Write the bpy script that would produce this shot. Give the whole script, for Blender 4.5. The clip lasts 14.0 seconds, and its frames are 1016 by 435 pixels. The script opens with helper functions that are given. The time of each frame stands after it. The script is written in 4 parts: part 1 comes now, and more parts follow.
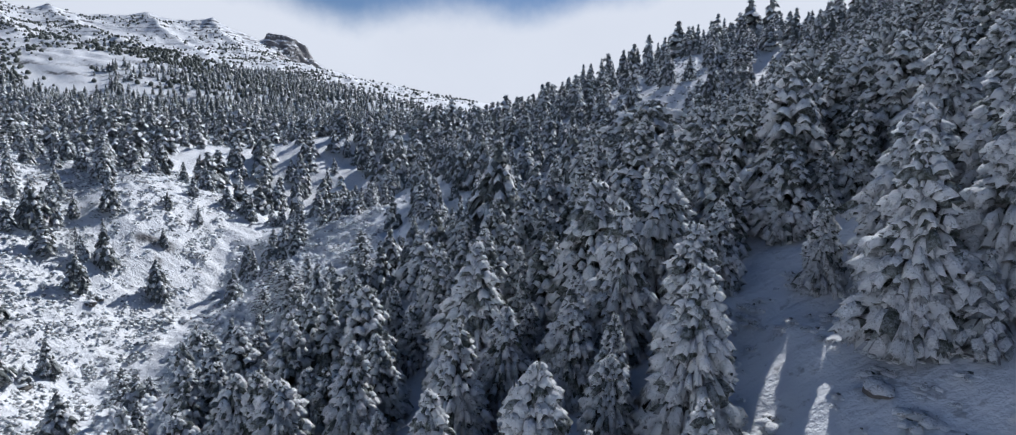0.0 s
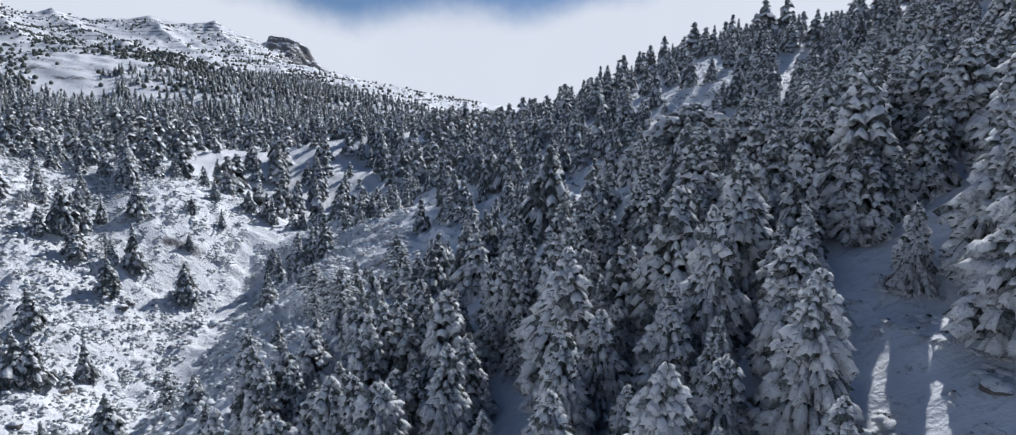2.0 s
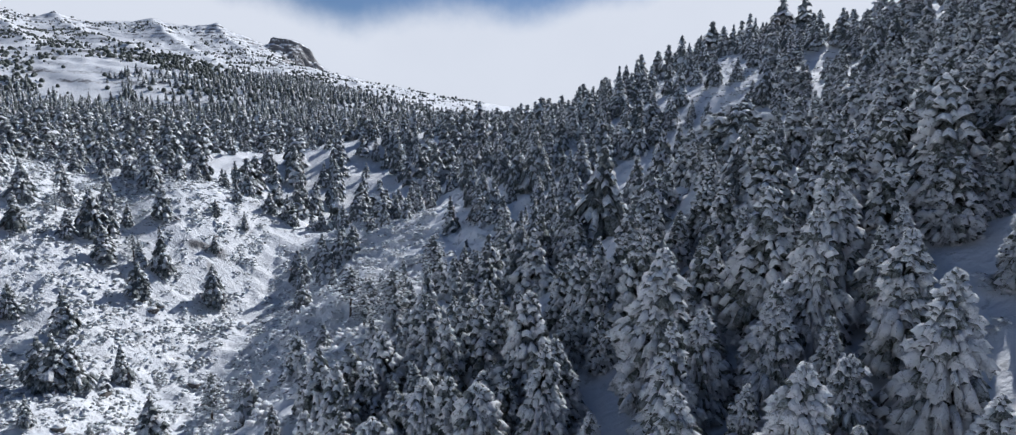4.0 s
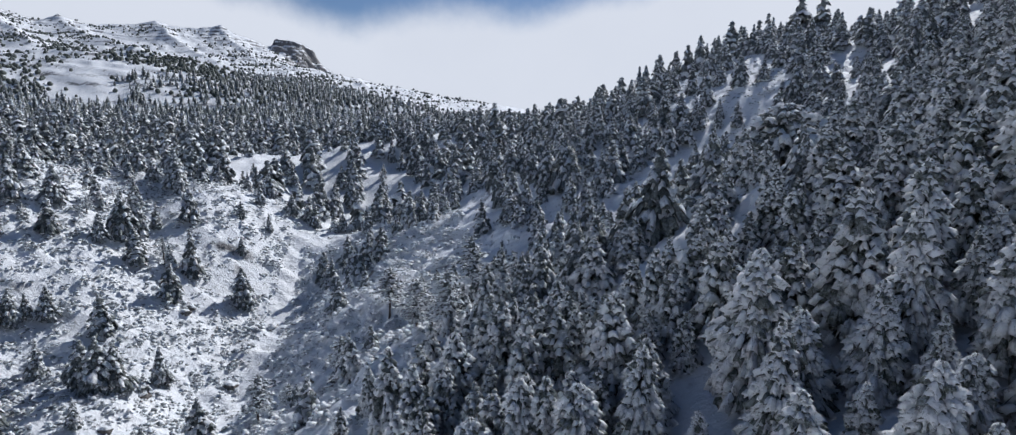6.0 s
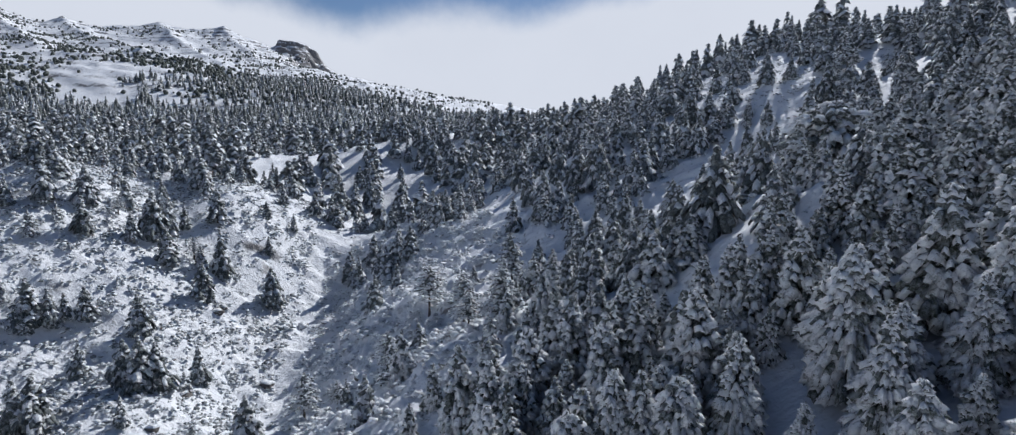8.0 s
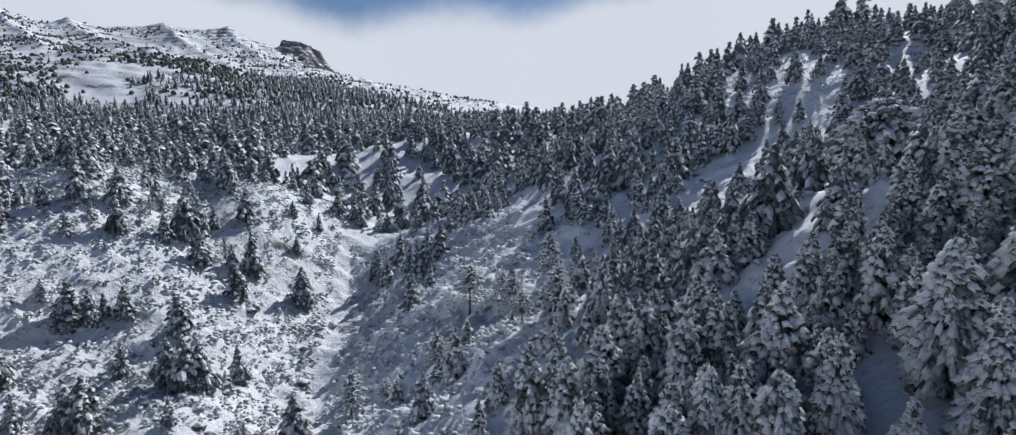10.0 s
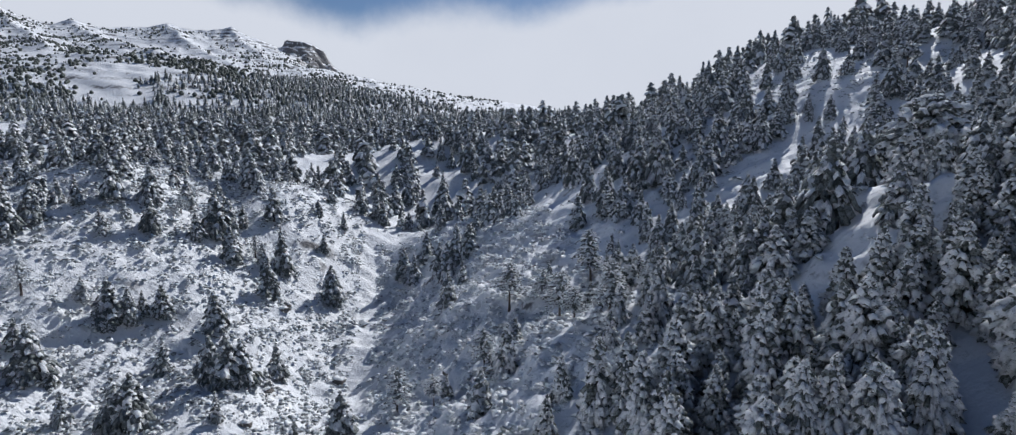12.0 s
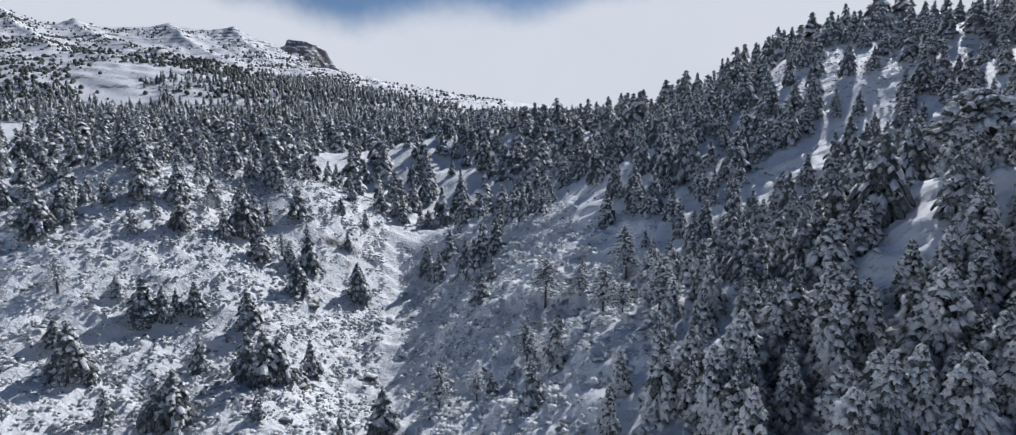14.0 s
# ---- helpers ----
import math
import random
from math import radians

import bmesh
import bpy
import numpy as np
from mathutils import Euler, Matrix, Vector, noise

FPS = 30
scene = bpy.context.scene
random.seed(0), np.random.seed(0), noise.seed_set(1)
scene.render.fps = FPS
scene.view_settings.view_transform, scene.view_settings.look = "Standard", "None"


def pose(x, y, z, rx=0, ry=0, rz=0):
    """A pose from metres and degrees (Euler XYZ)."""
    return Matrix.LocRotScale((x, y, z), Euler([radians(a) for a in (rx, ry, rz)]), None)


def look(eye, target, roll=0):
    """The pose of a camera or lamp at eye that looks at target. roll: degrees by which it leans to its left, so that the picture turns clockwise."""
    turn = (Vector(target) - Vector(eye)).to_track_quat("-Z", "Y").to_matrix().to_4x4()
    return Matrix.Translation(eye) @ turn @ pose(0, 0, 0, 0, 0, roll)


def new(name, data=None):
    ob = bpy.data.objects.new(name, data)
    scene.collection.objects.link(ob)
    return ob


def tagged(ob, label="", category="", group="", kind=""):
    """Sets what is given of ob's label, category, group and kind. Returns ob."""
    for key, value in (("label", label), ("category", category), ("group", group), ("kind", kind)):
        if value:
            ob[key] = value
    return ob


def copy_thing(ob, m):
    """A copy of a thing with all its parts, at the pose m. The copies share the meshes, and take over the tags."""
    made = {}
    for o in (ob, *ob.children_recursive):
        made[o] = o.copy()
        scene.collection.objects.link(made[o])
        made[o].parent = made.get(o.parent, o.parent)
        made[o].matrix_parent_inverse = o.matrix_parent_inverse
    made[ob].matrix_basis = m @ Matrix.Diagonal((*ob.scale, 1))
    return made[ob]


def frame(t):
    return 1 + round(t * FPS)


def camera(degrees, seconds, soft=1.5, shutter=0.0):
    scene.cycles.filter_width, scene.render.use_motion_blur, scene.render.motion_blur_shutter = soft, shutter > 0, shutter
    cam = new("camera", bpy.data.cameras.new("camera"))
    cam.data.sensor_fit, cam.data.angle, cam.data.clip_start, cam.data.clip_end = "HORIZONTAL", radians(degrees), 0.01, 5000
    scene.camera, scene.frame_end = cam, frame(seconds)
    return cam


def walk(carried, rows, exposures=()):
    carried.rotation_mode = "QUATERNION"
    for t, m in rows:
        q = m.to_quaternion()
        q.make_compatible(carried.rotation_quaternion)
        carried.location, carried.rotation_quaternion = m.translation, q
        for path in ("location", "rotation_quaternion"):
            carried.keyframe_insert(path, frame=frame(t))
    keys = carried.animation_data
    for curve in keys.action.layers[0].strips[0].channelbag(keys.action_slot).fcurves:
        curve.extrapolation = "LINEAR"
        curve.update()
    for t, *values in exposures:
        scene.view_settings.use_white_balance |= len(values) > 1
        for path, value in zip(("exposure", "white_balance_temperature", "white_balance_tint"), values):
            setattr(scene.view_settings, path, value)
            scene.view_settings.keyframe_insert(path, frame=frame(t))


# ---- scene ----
cam = camera(76.0, 14.0, soft=1.2)
METRES, EYE, TILT, LEAN, TURN = 45.0, 40.0, -8.0, -1.5, 0.0
ROWS = [
    (0.0, 0.0, 0.0, 0.0, 0.0, 0.0, -0.0),
    (0.5, -0.0285, -0.0084, 0.0024, 0.04, 0.01, 0.12),
    (1.0, -0.0592, -0.0174, 0.0054, 0.06, -0.0, 0.25),
    (1.5, -0.0919, -0.0257, 0.0077, 0.08, 0.02, 0.36),
    (2.0, -0.1262, -0.0316, 0.0089, 0.09, 0.02, 0.46),
    (2.5, -0.1609, -0.035, 0.0094, 0.1, 0.03, 0.58),
    (3.0, -0.195, -0.0363, 0.0103, 0.12, 0.02, 0.66),
    (5.5, -0.3696, -0.0467, 0.0168, 0.24, 0.04, 1.06),
    (6.0, -0.4054, -0.0513, 0.018, 0.28, 0.05, 1.13),
    (6.5, -0.4414, -0.0552, 0.0187, 0.29, 0.03, 1.19),
    (7.0, -0.4777, -0.0593, 0.0186, 0.33, 0.03, 1.24),
    (7.5, -0.5141, -0.0633, 0.0176, 0.39, 0.03, 1.31),
    (8.0, -0.5504, -0.0676, 0.0165, 0.4, 0.02, 1.37),
    (10.5, -0.7385, -0.0823, 0.0169, 0.57, -0.05, 1.63),
    (11.0, -0.7761, -0.0861, 0.0161, 0.59, -0.05, 1.67),
    (11.5, -0.814, -0.089, 0.0148, 0.6, -0.07, 1.72),
    (12.0, -0.8507, -0.0908, 0.0129, 0.64, -0.08, 1.77),
    (12.5, -0.8868, -0.0913, 0.011, 0.64, -0.09, 1.83),
    (13.0, -0.9216, -0.0913, 0.0088, 0.63, -0.12, 1.86),
    (13.5, -0.9574, -0.0924, 0.0072, 0.65, -0.14, 1.91),
    (14.0, -0.9924, -0.0946, 0.0068, 0.64, -0.17, 1.94),
]
walk(cam, [(t, pose(0, 0, EYE, TILT, LEAN, TURN) @ pose(METRES * x, METRES * y, METRES * z, 90 + pitch, roll, yaw)) for t, x, y, z, yaw, pitch, roll in ROWS],
     exposures=[(0, 0.05, 5480, 14), (14, -0.09, 5560, 14)])

# ---- sky and sun ----
SUN_RIGHT, SUN_UP = 29.0, 36.0          # degrees to the right of straight ahead, degrees above the horizon
SUN_STRENGTH, SKY_STRENGTH = 4.35, 0.050


def node(tree, kind, *links, **values):
    n = tree.nodes.new(kind)
    for key, value in values.items():
        n.inputs[key].default_value = value
    for source, target in links:
        tree.links.new(source, n.inputs[target])
    return n


def math_node(tree, operation, a, b=0.0, clamp=False):
    n = tree.nodes.new("ShaderNodeMath")
    n.operation, n.use_clamp = operation, clamp
    for i, v in enumerate((a, b)):
        if isinstance(v, (int, float)):
            n.inputs[i].default_value = v
        else:
            tree.links.new(v, n.inputs[i])
    return n.outputs[0]


def ramp_node(tree, value, low, high, out_low=0.0, out_high=1.0):
    n = tree.nodes.new("ShaderNodeMapRange")
    n.interpolation_type = "SMOOTHSTEP"
    tree.links.new(value, n.inputs[0])
    for i, v in enumerate((low, high, out_low, out_high)):
        n.inputs[i + 1].default_value = v
    return n.outputs[0]


def mix_node(tree, factor, a, b):
    n = tree.nodes.new("ShaderNodeMix")
    n.data_type = "RGBA"
    for socket, v in ((n.inputs[0], factor), (n.inputs[6], a), (n.inputs[7], b)):
        if isinstance(v, (int, float)):
            socket.default_value = v
        elif isinstance(v, tuple):
            socket.default_value = (*v, 1.0)
        else:
            tree.links.new(v, socket)
    return n.outputs[2]


def make_sky():
    world = bpy.data.worlds.new("winter_sky")
    scene.world = world
    world.use_nodes = True
    tree = world.node_tree
    tree.nodes.clear()
    sky = node(tree, "ShaderNodeTexSky")
    sky.sky_type, sky.sun_disc, sky.altitude = "NISHITA", False, 1800.0
    sky.sun_elevation, sky.sun_rotation = radians(SUN_UP), radians(SUN_RIGHT)
    sky.dust_density, sky.ozone_density = 0.4, 1.3
    clear = node(tree, "ShaderNodeBackground", (sky.outputs[0], "Color"), Strength=SKY_STRENGTH)
    way = node(tree, "ShaderNodeTexCoord").outputs["Generated"]
    parts = node(tree, "ShaderNodeSeparateXYZ", (way, 0))
    broad = node(tree, "ShaderNodeTexNoise", (way, "Vector"), Scale=3.2, Detail=6.0, Roughness=0.55)
    fine = node(tree, "ShaderNodeTexNoise", (way, "Vector"), Scale=7.0, Detail=7.0, Roughness=0.6)
    # a bank of thin cloud lies along the horizon and breaks up into the blue above it
    lift = math_node(tree, "MULTIPLY", math_node(tree, "SUBTRACT", broad.outputs[0], 0.5), 0.10)
    rag = math_node(tree, "MULTIPLY", math_node(tree, "SUBTRACT", fine.outputs[0], 0.5), 0.06)
    # the bank stands lower straight ahead, where blue shows, and higher to both sides
    side = math_node(tree, "ADD", parts.outputs[0], 0.115)
    rise = math_node(tree, "MINIMUM", math_node(tree, "MULTIPLY", math_node(tree, "MULTIPLY", side, side), 0.45), 0.065)
    height = math_node(tree, "SUBTRACT", math_node(tree, "ADD", math_node(tree, "ADD", parts.outputs[2], lift), rag), rise)
    cloud = ramp_node(tree, height, 0.125, 0.185, 1.0, 0.0)
    shade = ramp_node(tree, broad.outputs[0], 0.3, 0.7, 0.84, 1.0)
    white = mix_node(tree, shade, (0.70, 0.70, 0.69), (0.98, 0.955, 0.89))
    bank = node(tree, "ShaderNodeBackground", (white, "Color"), Strength=0.77)
    both = node(tree, "ShaderNodeMixShader", (cloud, 0), (clear.outputs[0], 1), (bank.outputs[0], 2))
    node(tree, "ShaderNodeOutputWorld", (both.outputs[0], "Surface"))
    lamp = bpy.data.lights.new("sun", "SUN")
    lamp.energy, lamp.angle, lamp.color = SUN_STRENGTH, radians(0.6), (1.0, 0.93, 0.79)
    sun = new("sun", lamp)
    a, e = radians(SUN_RIGHT), radians(SUN_UP)
    sun.matrix_basis = look((0, 0, 300), Vector((0, 0, 300)) - Vector((math.sin(a) * math.cos(e), math.cos(a) * math.cos(e), math.sin(e))))


make_sky()


# ---- materials ----
def material(name):
    m = bpy.data.materials.new(name)
    m.use_nodes = True
    tree = m.node_tree
    tree.nodes.clear()
    shader = tree.nodes.new("ShaderNodeBsdfPrincipled")
    node(tree, "ShaderNodeOutputMaterial", (shader.outputs[0], "Surface"))
    return m, tree, shader


def noise_node(tree, vector, scale, detail=4.0, rough=0.55):
    return node(tree, "ShaderNodeTexNoise", (vector, "Vector"), Scale=scale, Detail=detail, Roughness=rough).outputs[0]


def ground_material(name, bare_from, bare_to, beds=0.0):
    m, tree, shader = material(name)
    place = node(tree, "ShaderNodeNewGeometry")
    where, facing = place.outputs["Position"], node(tree, "ShaderNodeSeparateXYZ", (place.outputs["Normal"], 0)).outputs[2]
    drift, lump = noise_node(tree, where, 0.16, 5.0), noise_node(tree, where, 1.1, 5.0, 0.65)
    grain, rocks = noise_node(tree, where, 6.0, 3.0, 0.7), noise_node(tree, where, 0.035, 9.0, 0.68)
    snow = mix_node(tree, ramp_node(tree, drift, 0.35, 0.65), (0.80, 0.82, 0.85), (0.90, 0.91, 0.92))
    # stems, stones and dead grass that show through thin snow
    thin = math_node(tree, "MULTIPLY", ramp_node(tree, lump, 0.56, 0.68), ramp_node(tree, drift, 0.36, 0.56))
    earth = mix_node(tree, grain, (0.10, 0.095, 0.09), (0.34, 0.33, 0.31))
    cover = mix_node(tree, math_node(tree, "MULTIPLY", thin, 0.5), snow, earth)
    # snow lies on the ledges of bedded rock
    level = node(tree, "ShaderNodeSeparateXYZ", (where, 0)).outputs[2]
    ledge = math_node(tree, "MULTIPLY", math_node(tree, "SINE", math_node(tree, "ADD", math_node(tree, "MULTIPLY", level, 0.62), math_node(tree, "MULTIPLY", drift, 9.0))), beds)
    steep = ramp_node(tree, math_node(tree, "ADD", math_node(tree, "ADD", facing, ledge), math_node(tree, "MULTIPLY", math_node(tree, "SUBTRACT", rocks, 0.5), 0.9)), bare_from, bare_to, 1.0, 0.0)
    rock = mix_node(tree, lump, (0.10, 0.10, 0.105), (0.26, 0.25, 0.25))
    tree.links.new(mix_node(tree, steep, cover, rock), shader.inputs["Base Color"])
    shader.inputs["Roughness"].default_value = 0.7
    shader.inputs["Specular IOR Level"].default_value = 0.25
    # ribs that the wind has carved
    across = node(tree, "ShaderNodeMapping", (where, "Vector"), Rotation=(0.0, 0.0, 0.55), Scale=(0.28, 1.25, 0.6))
    ribs = noise_node(tree, across.outputs[0], 0.8, 2.5, 0.45)
    open_ground = ramp_node(tree, node(tree, "ShaderNodeSeparateXYZ", (where, 0)).outputs[0], -42.0, -22.0, 1.0, 0.0)
    relief = math_node(tree, "ADD", math_node(tree, "MULTIPLY", lump, math_node(tree, "ADD", math_node(tree, "MULTIPLY", open_ground, 0.5), 0.25)), math_node(tree, "MULTIPLY", ribs, 0.3))
    bump = node(tree, "ShaderNodeBump", (math_node(tree, "ADD", relief, math_node(tree, "MULTIPLY", grain, 0.06)), "Height"), Strength=1.0, Distance=0.7)
    tree.links.new(bump.outputs[0], shader.inputs["Normal"])
    return m


def snow_material():
    """Snow lying on branches, with needle tips showing through."""
    m, tree, shader = material("branch_snow")
    where = node(tree, "ShaderNodeNewGeometry").outputs["Position"]
    lump, needles = noise_node(tree, where, 3.0, 4.0, 0.6), noise_node(tree, where, 11.0, 4.0, 0.7)
    snow = mix_node(tree, lump, (0.84, 0.865, 0.90), (0.93, 0.94, 0.955))
    dark = mix_node(tree, needles, (0.035, 0.045, 0.04), (0.16, 0.17, 0.16))
    bare = math_node(tree, "MULTIPLY", ramp_node(tree, lump, 0.50, 0.62), ramp_node(tree, needles, 0.46, 0.60))
    tree.links.new(mix_node(tree, math_node(tree, "MULTIPLY", bare, 0.65), snow, dark), shader.inputs["Base Color"])
    shader.inputs["Roughness"].default_value = 0.75
    shader.inputs["Specular IOR Level"].default_value = 0.2
    # light that soaks through the snow
    shader.inputs["Subsurface Weight"].default_value = 0.45
    shader.inputs["Subsurface Scale"].default_value = 0.35
    shader.inputs["Subsurface Radius"].default_value = (0.8, 0.85, 0.9)
    bump = node(tree, "ShaderNodeBump", (math_node(tree, "ADD", needles, math_node(tree, "MULTIPLY", lump, 2.0)), "Height"), Strength=0.9, Distance=0.15)
    tree.links.new(bump.outputs[0], shader.inputs["Normal"])
    return m


def needle_material(name, frost, low, high):
    m, tree, shader = material(name)
    where = node(tree, "ShaderNodeNewGeometry").outputs["Position"]
    clump, needles = noise_node(tree, where, 3.0, 4.0, 0.65), noise_node(tree, where, 14.0, 3.0, 0.7)
    green = mix_node(tree, needles, (0.018, 0.026, 0.018), (0.07, 0.085, 0.06))
    rime = ramp_node(tree, math_node(tree, "ADD", math_node(tree, "MULTIPLY", clump, 0.6), math_node(tree, "MULTIPLY", needles, 0.4)), low, high, 0.0, frost)
    tone = node(tree, "ShaderNodeObjectInfo").outputs["Random"]
    tree.links.new(mix_node(tree, math_node(tree, "MULTIPLY", rime, ramp_node(tree, tone, 0.0, 1.0, 0.6, 1.0)), green, (0.66, 0.70, 0.74)), shader.inputs["Base Color"])
    shader.inputs["Roughness"].default_value = 0.85
    bump = node(tree, "ShaderNodeBump", (needles, "Height"), Strength=0.9, Distance=0.1)
    tree.links.new(bump.outputs[0], shader.inputs["Normal"])
    return m


def bark_material():
    m, tree, shader = material("fir_bark")
    where = node(tree, "ShaderNodeNewGeometry").outputs["Position"]
    tree.links.new(mix_node(tree, noise_node(tree, where, 5.0, 5.0), (0.035, 0.028, 0.024), (0.16, 0.13, 0.11)), shader.inputs["Base Color"])
    shader.inputs["Roughness"].default_value = 0.9
    bump = node(tree, "ShaderNodeBump", (noise_node(tree, where, 12.0), "Height"), Strength=0.8, Distance=0.05)
    tree.links.new(bump.outputs[0], shader.inputs["Normal"])
    return m


GROUND, ROCKY, SNOW, BARK = ground_material("snow_ground", 0.50, 0.64), ground_material("snowy_rock", 0.64, 0.84, 0.14), snow_material(), bark_material()
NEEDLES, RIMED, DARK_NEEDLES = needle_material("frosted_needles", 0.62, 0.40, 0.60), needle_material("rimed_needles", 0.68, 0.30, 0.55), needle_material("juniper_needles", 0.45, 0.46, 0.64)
DUSTED = needle_material("dusted_needles", 0.50, 0.37, 0.58)

# ---- the lie of the land ----
TABLES = np.random.RandomState(5).rand(4, 128, 128)


def ripple(x, y, size, seed=0):
    """Smooth random relief between -1 and 1 with features about size metres wide."""
    u, v = np.asarray(x, float) / size + 37.3 * seed, np.asarray(y, float) / size + 11.7 * seed
    i, j = np.floor(u).astype(int), np.floor(v).astype(int)
    fu, fv = u - i, v - j
    fu, fv = fu * fu * (3 - 2 * fu), fv * fv * (3 - 2 * fv)
    table = TABLES[seed % 4]
    a, b = table[i % 128, j % 128], table[(i + 1) % 128, j % 128]
    c, d = table[i % 128, (j + 1) % 128], table[(i + 1) % 128, (j + 1) % 128]
    return 2 * ((a * (1 - fu) + b * fu) * (1 - fv) + (c * (1 - fu) + d * fu) * fv) - 1


def ease(low, high, v):
    s = np.clip((v - low) / (high - low), 0, 1)
    return s * s * (3 - 2 * s)


# swells of the valley: one row for each 40 m eastward, one number for each 47 m ahead
SWELL_PLANE = (67.54, 0.0128, -0.0986)
SWELLS = [
    (-26, -25.2, -27.8, -10.2, -27.6, -7.9, -2.4, 4.4),
    (-6.3, -14.3, 8.5, 17.3, 28, 3.4, -1.5, -13.3),
    (-19.2, -20.5, -27.4, -50.4, -22.7, -34.2, 6.4, 7),
    (-30.4, -0.7, -8.9, 14.8, -3.6, 9.3, -0.9, -4.6),
    (-18.8, -3.5, -20.4, -8.1, -11.1, -6.7, -5.7, 6.2),
    (-4.6, 1.8, -2.9, -5.9, 14.1, 2.3, 4.8, 0.9),
    (-10.7, -3, 5.8, 1.4, -3, 12.5, 0.5, 0.9),
    (15.9, 2.9, 3.3, 27.4, -8.5, 10.9, 8.3, 27.2),
]
SWELL_X, SWELL_Y, SWELL_SIZE = np.arange(-160, 121, 40.0), np.arange(0, 331, 47.0), 38.0
# knoll, spur and hollows: x, y, height, half-width
HUMPS = [
    (-70, 156, -3.1, 11), (-91, 100, 5, 11), (-112, 163, -5.3, 11), (-49, 121, 3.7, 11), (-77, 177, -4.6, 11), (-63, 282, -8.4, 11), (-119, 177, -3.5, 11), (-28, 79, 5.3, 11),
    (7, 72, 5.8, 11), (-91, 121, 3.3, 11), (63, 142, -5.3, 11), (7, 170, 3.8, 11), (-105, 107, -5.5, 11), (-98, 177, 3.5, 11), (-70, 114, -5.4, 11), (-105, 93, -3.9, 11),
    (-49, 156, 5.6, 11), (-63, 184, 6.5, 11), (42, 149, 3.2, 11), (-140, 156, 3.4, 11), (-91, 205, 4.5, 11), (-49, 114, 4.5, 11), (-98, 170, 3.6, 11), (-126, 170, -4.1, 11),
]
# the gully's bed between the open slope and the spur
GULLY_Y, GULLY_X = (0, 60, 105, 150, 190, 240, 300), (-45, -55, -66, -74, -80, -78, -90)
# the far mountain's ridges: for each the fall of its sides, the length over which they flatten, then x, y, height and cliff below
RIDGES = [
    (0.52, 520, [(-1281, 1231, 304, 0), (-1196, 1311, 294, 0), (-1109, 1395, 286, 4), (-1052, 1486, 266, 4), (-1000, 1472, 269, 8), (-984, 1530, 266, 0), (-858, 1600, 280, 4),
                 (-782, 1637, 273, 4), (-721, 1641, 280, 14), (-694, 1652, 260, 16), (-677, 1669, 239, 8), (-638, 1694, 219, 2), (-624, 1690, 224, 14), (-600, 1687, 262, 38),
                 (-564, 1698, 259, 40), (-527, 1714, 244, 34), (-510, 1721, 211, 8), (-481, 1731, 180, 2)]),
    (0.60, 400, [(-481, 1731, 180, 0), (-427, 1754, 124, 0), (-321, 1774, 119, 8), (-207, 1788, 116, 9), (-113, 1795, 104, 6), (-25, 1796, 90, 0), (254, 1772, 74, 0)]),
    (0.46, 260, [(-1000, 1472, 262, 6), (-886, 1355, 222, 4), (-756, 1235, 182, 0), (-618, 1105, 146, 0)]),
    (0.44, 260, [(-721, 1641, 272, 6), (-647, 1531, 220, 6), (-534, 1360, 157, 0), (-418, 1188, 114, 0)]),
    (0.44, 260, [(-858, 1600, 274, 6), (-754, 1473, 228, 6), (-625, 1313, 168, 0), (-496, 1139, 120, 0)]),
    (0.44, 260, [(-1109, 1395, 280, 6), (-987, 1287, 228, 6), (-812, 1105, 162, 0)]),
    (0.44, 330, [(-760, 700, 92, 0), (-654, 786, 99, 0), (-596, 804, 103, 0), (-568, 822, 118, 0), (-538, 829, 126, 3), (-495, 842, 127, 4), (-448, 844, 112, 0), (-390, 847, 96, 0), (-330, 842, 78, 0)]),
    (0.40, 200, [(-584, 788, 110, 2), (-519, 794, 101, 3), (-459, 793, 84, 0)]),
]


def valley(x, y):
    x, y = np.clip(x, -175, 125), np.clip(y, -20, 335)
    h = SWELL_PLANE[0] + SWELL_PLANE[1] * x + SWELL_PLANE[2] * y
    for a, row in zip(SWELL_X, SWELLS):
        for b, amount in zip(SWELL_Y, row):
            h = h + amount * np.exp(-((x - a) ** 2 + (y - b) ** 2) / (2 * SWELL_SIZE ** 2))
    for a, b, amount, size in HUMPS:
        h = h + amount * np.exp(-((x - a) ** 2 + (y - b) ** 2) / (2 * size ** 2))
    return h


def far_plateau(x, y, r, way):
    return 32 + np.interp(way, (-30, -15, 0), (0.050, 0.046, 0.028)) * (r - 330) + 5 * ripple(x, y, 105, 1) + 2.5 * ripple(x, y, 45, 2)


def distance_land(x, y):
    r, way = np.hypot(x + 22, y), np.degrees(np.arctan2(x + 22, y))
    h = far_plateau(x, y, r, way)
    # under the mountain the sheet runs on level and low, and sinks away behind it
    return h * (1 - ease(860, 1000, r)) + 35 * ease(860, 1000, r) - np.clip(r - 1800, 0, None) * 0.2


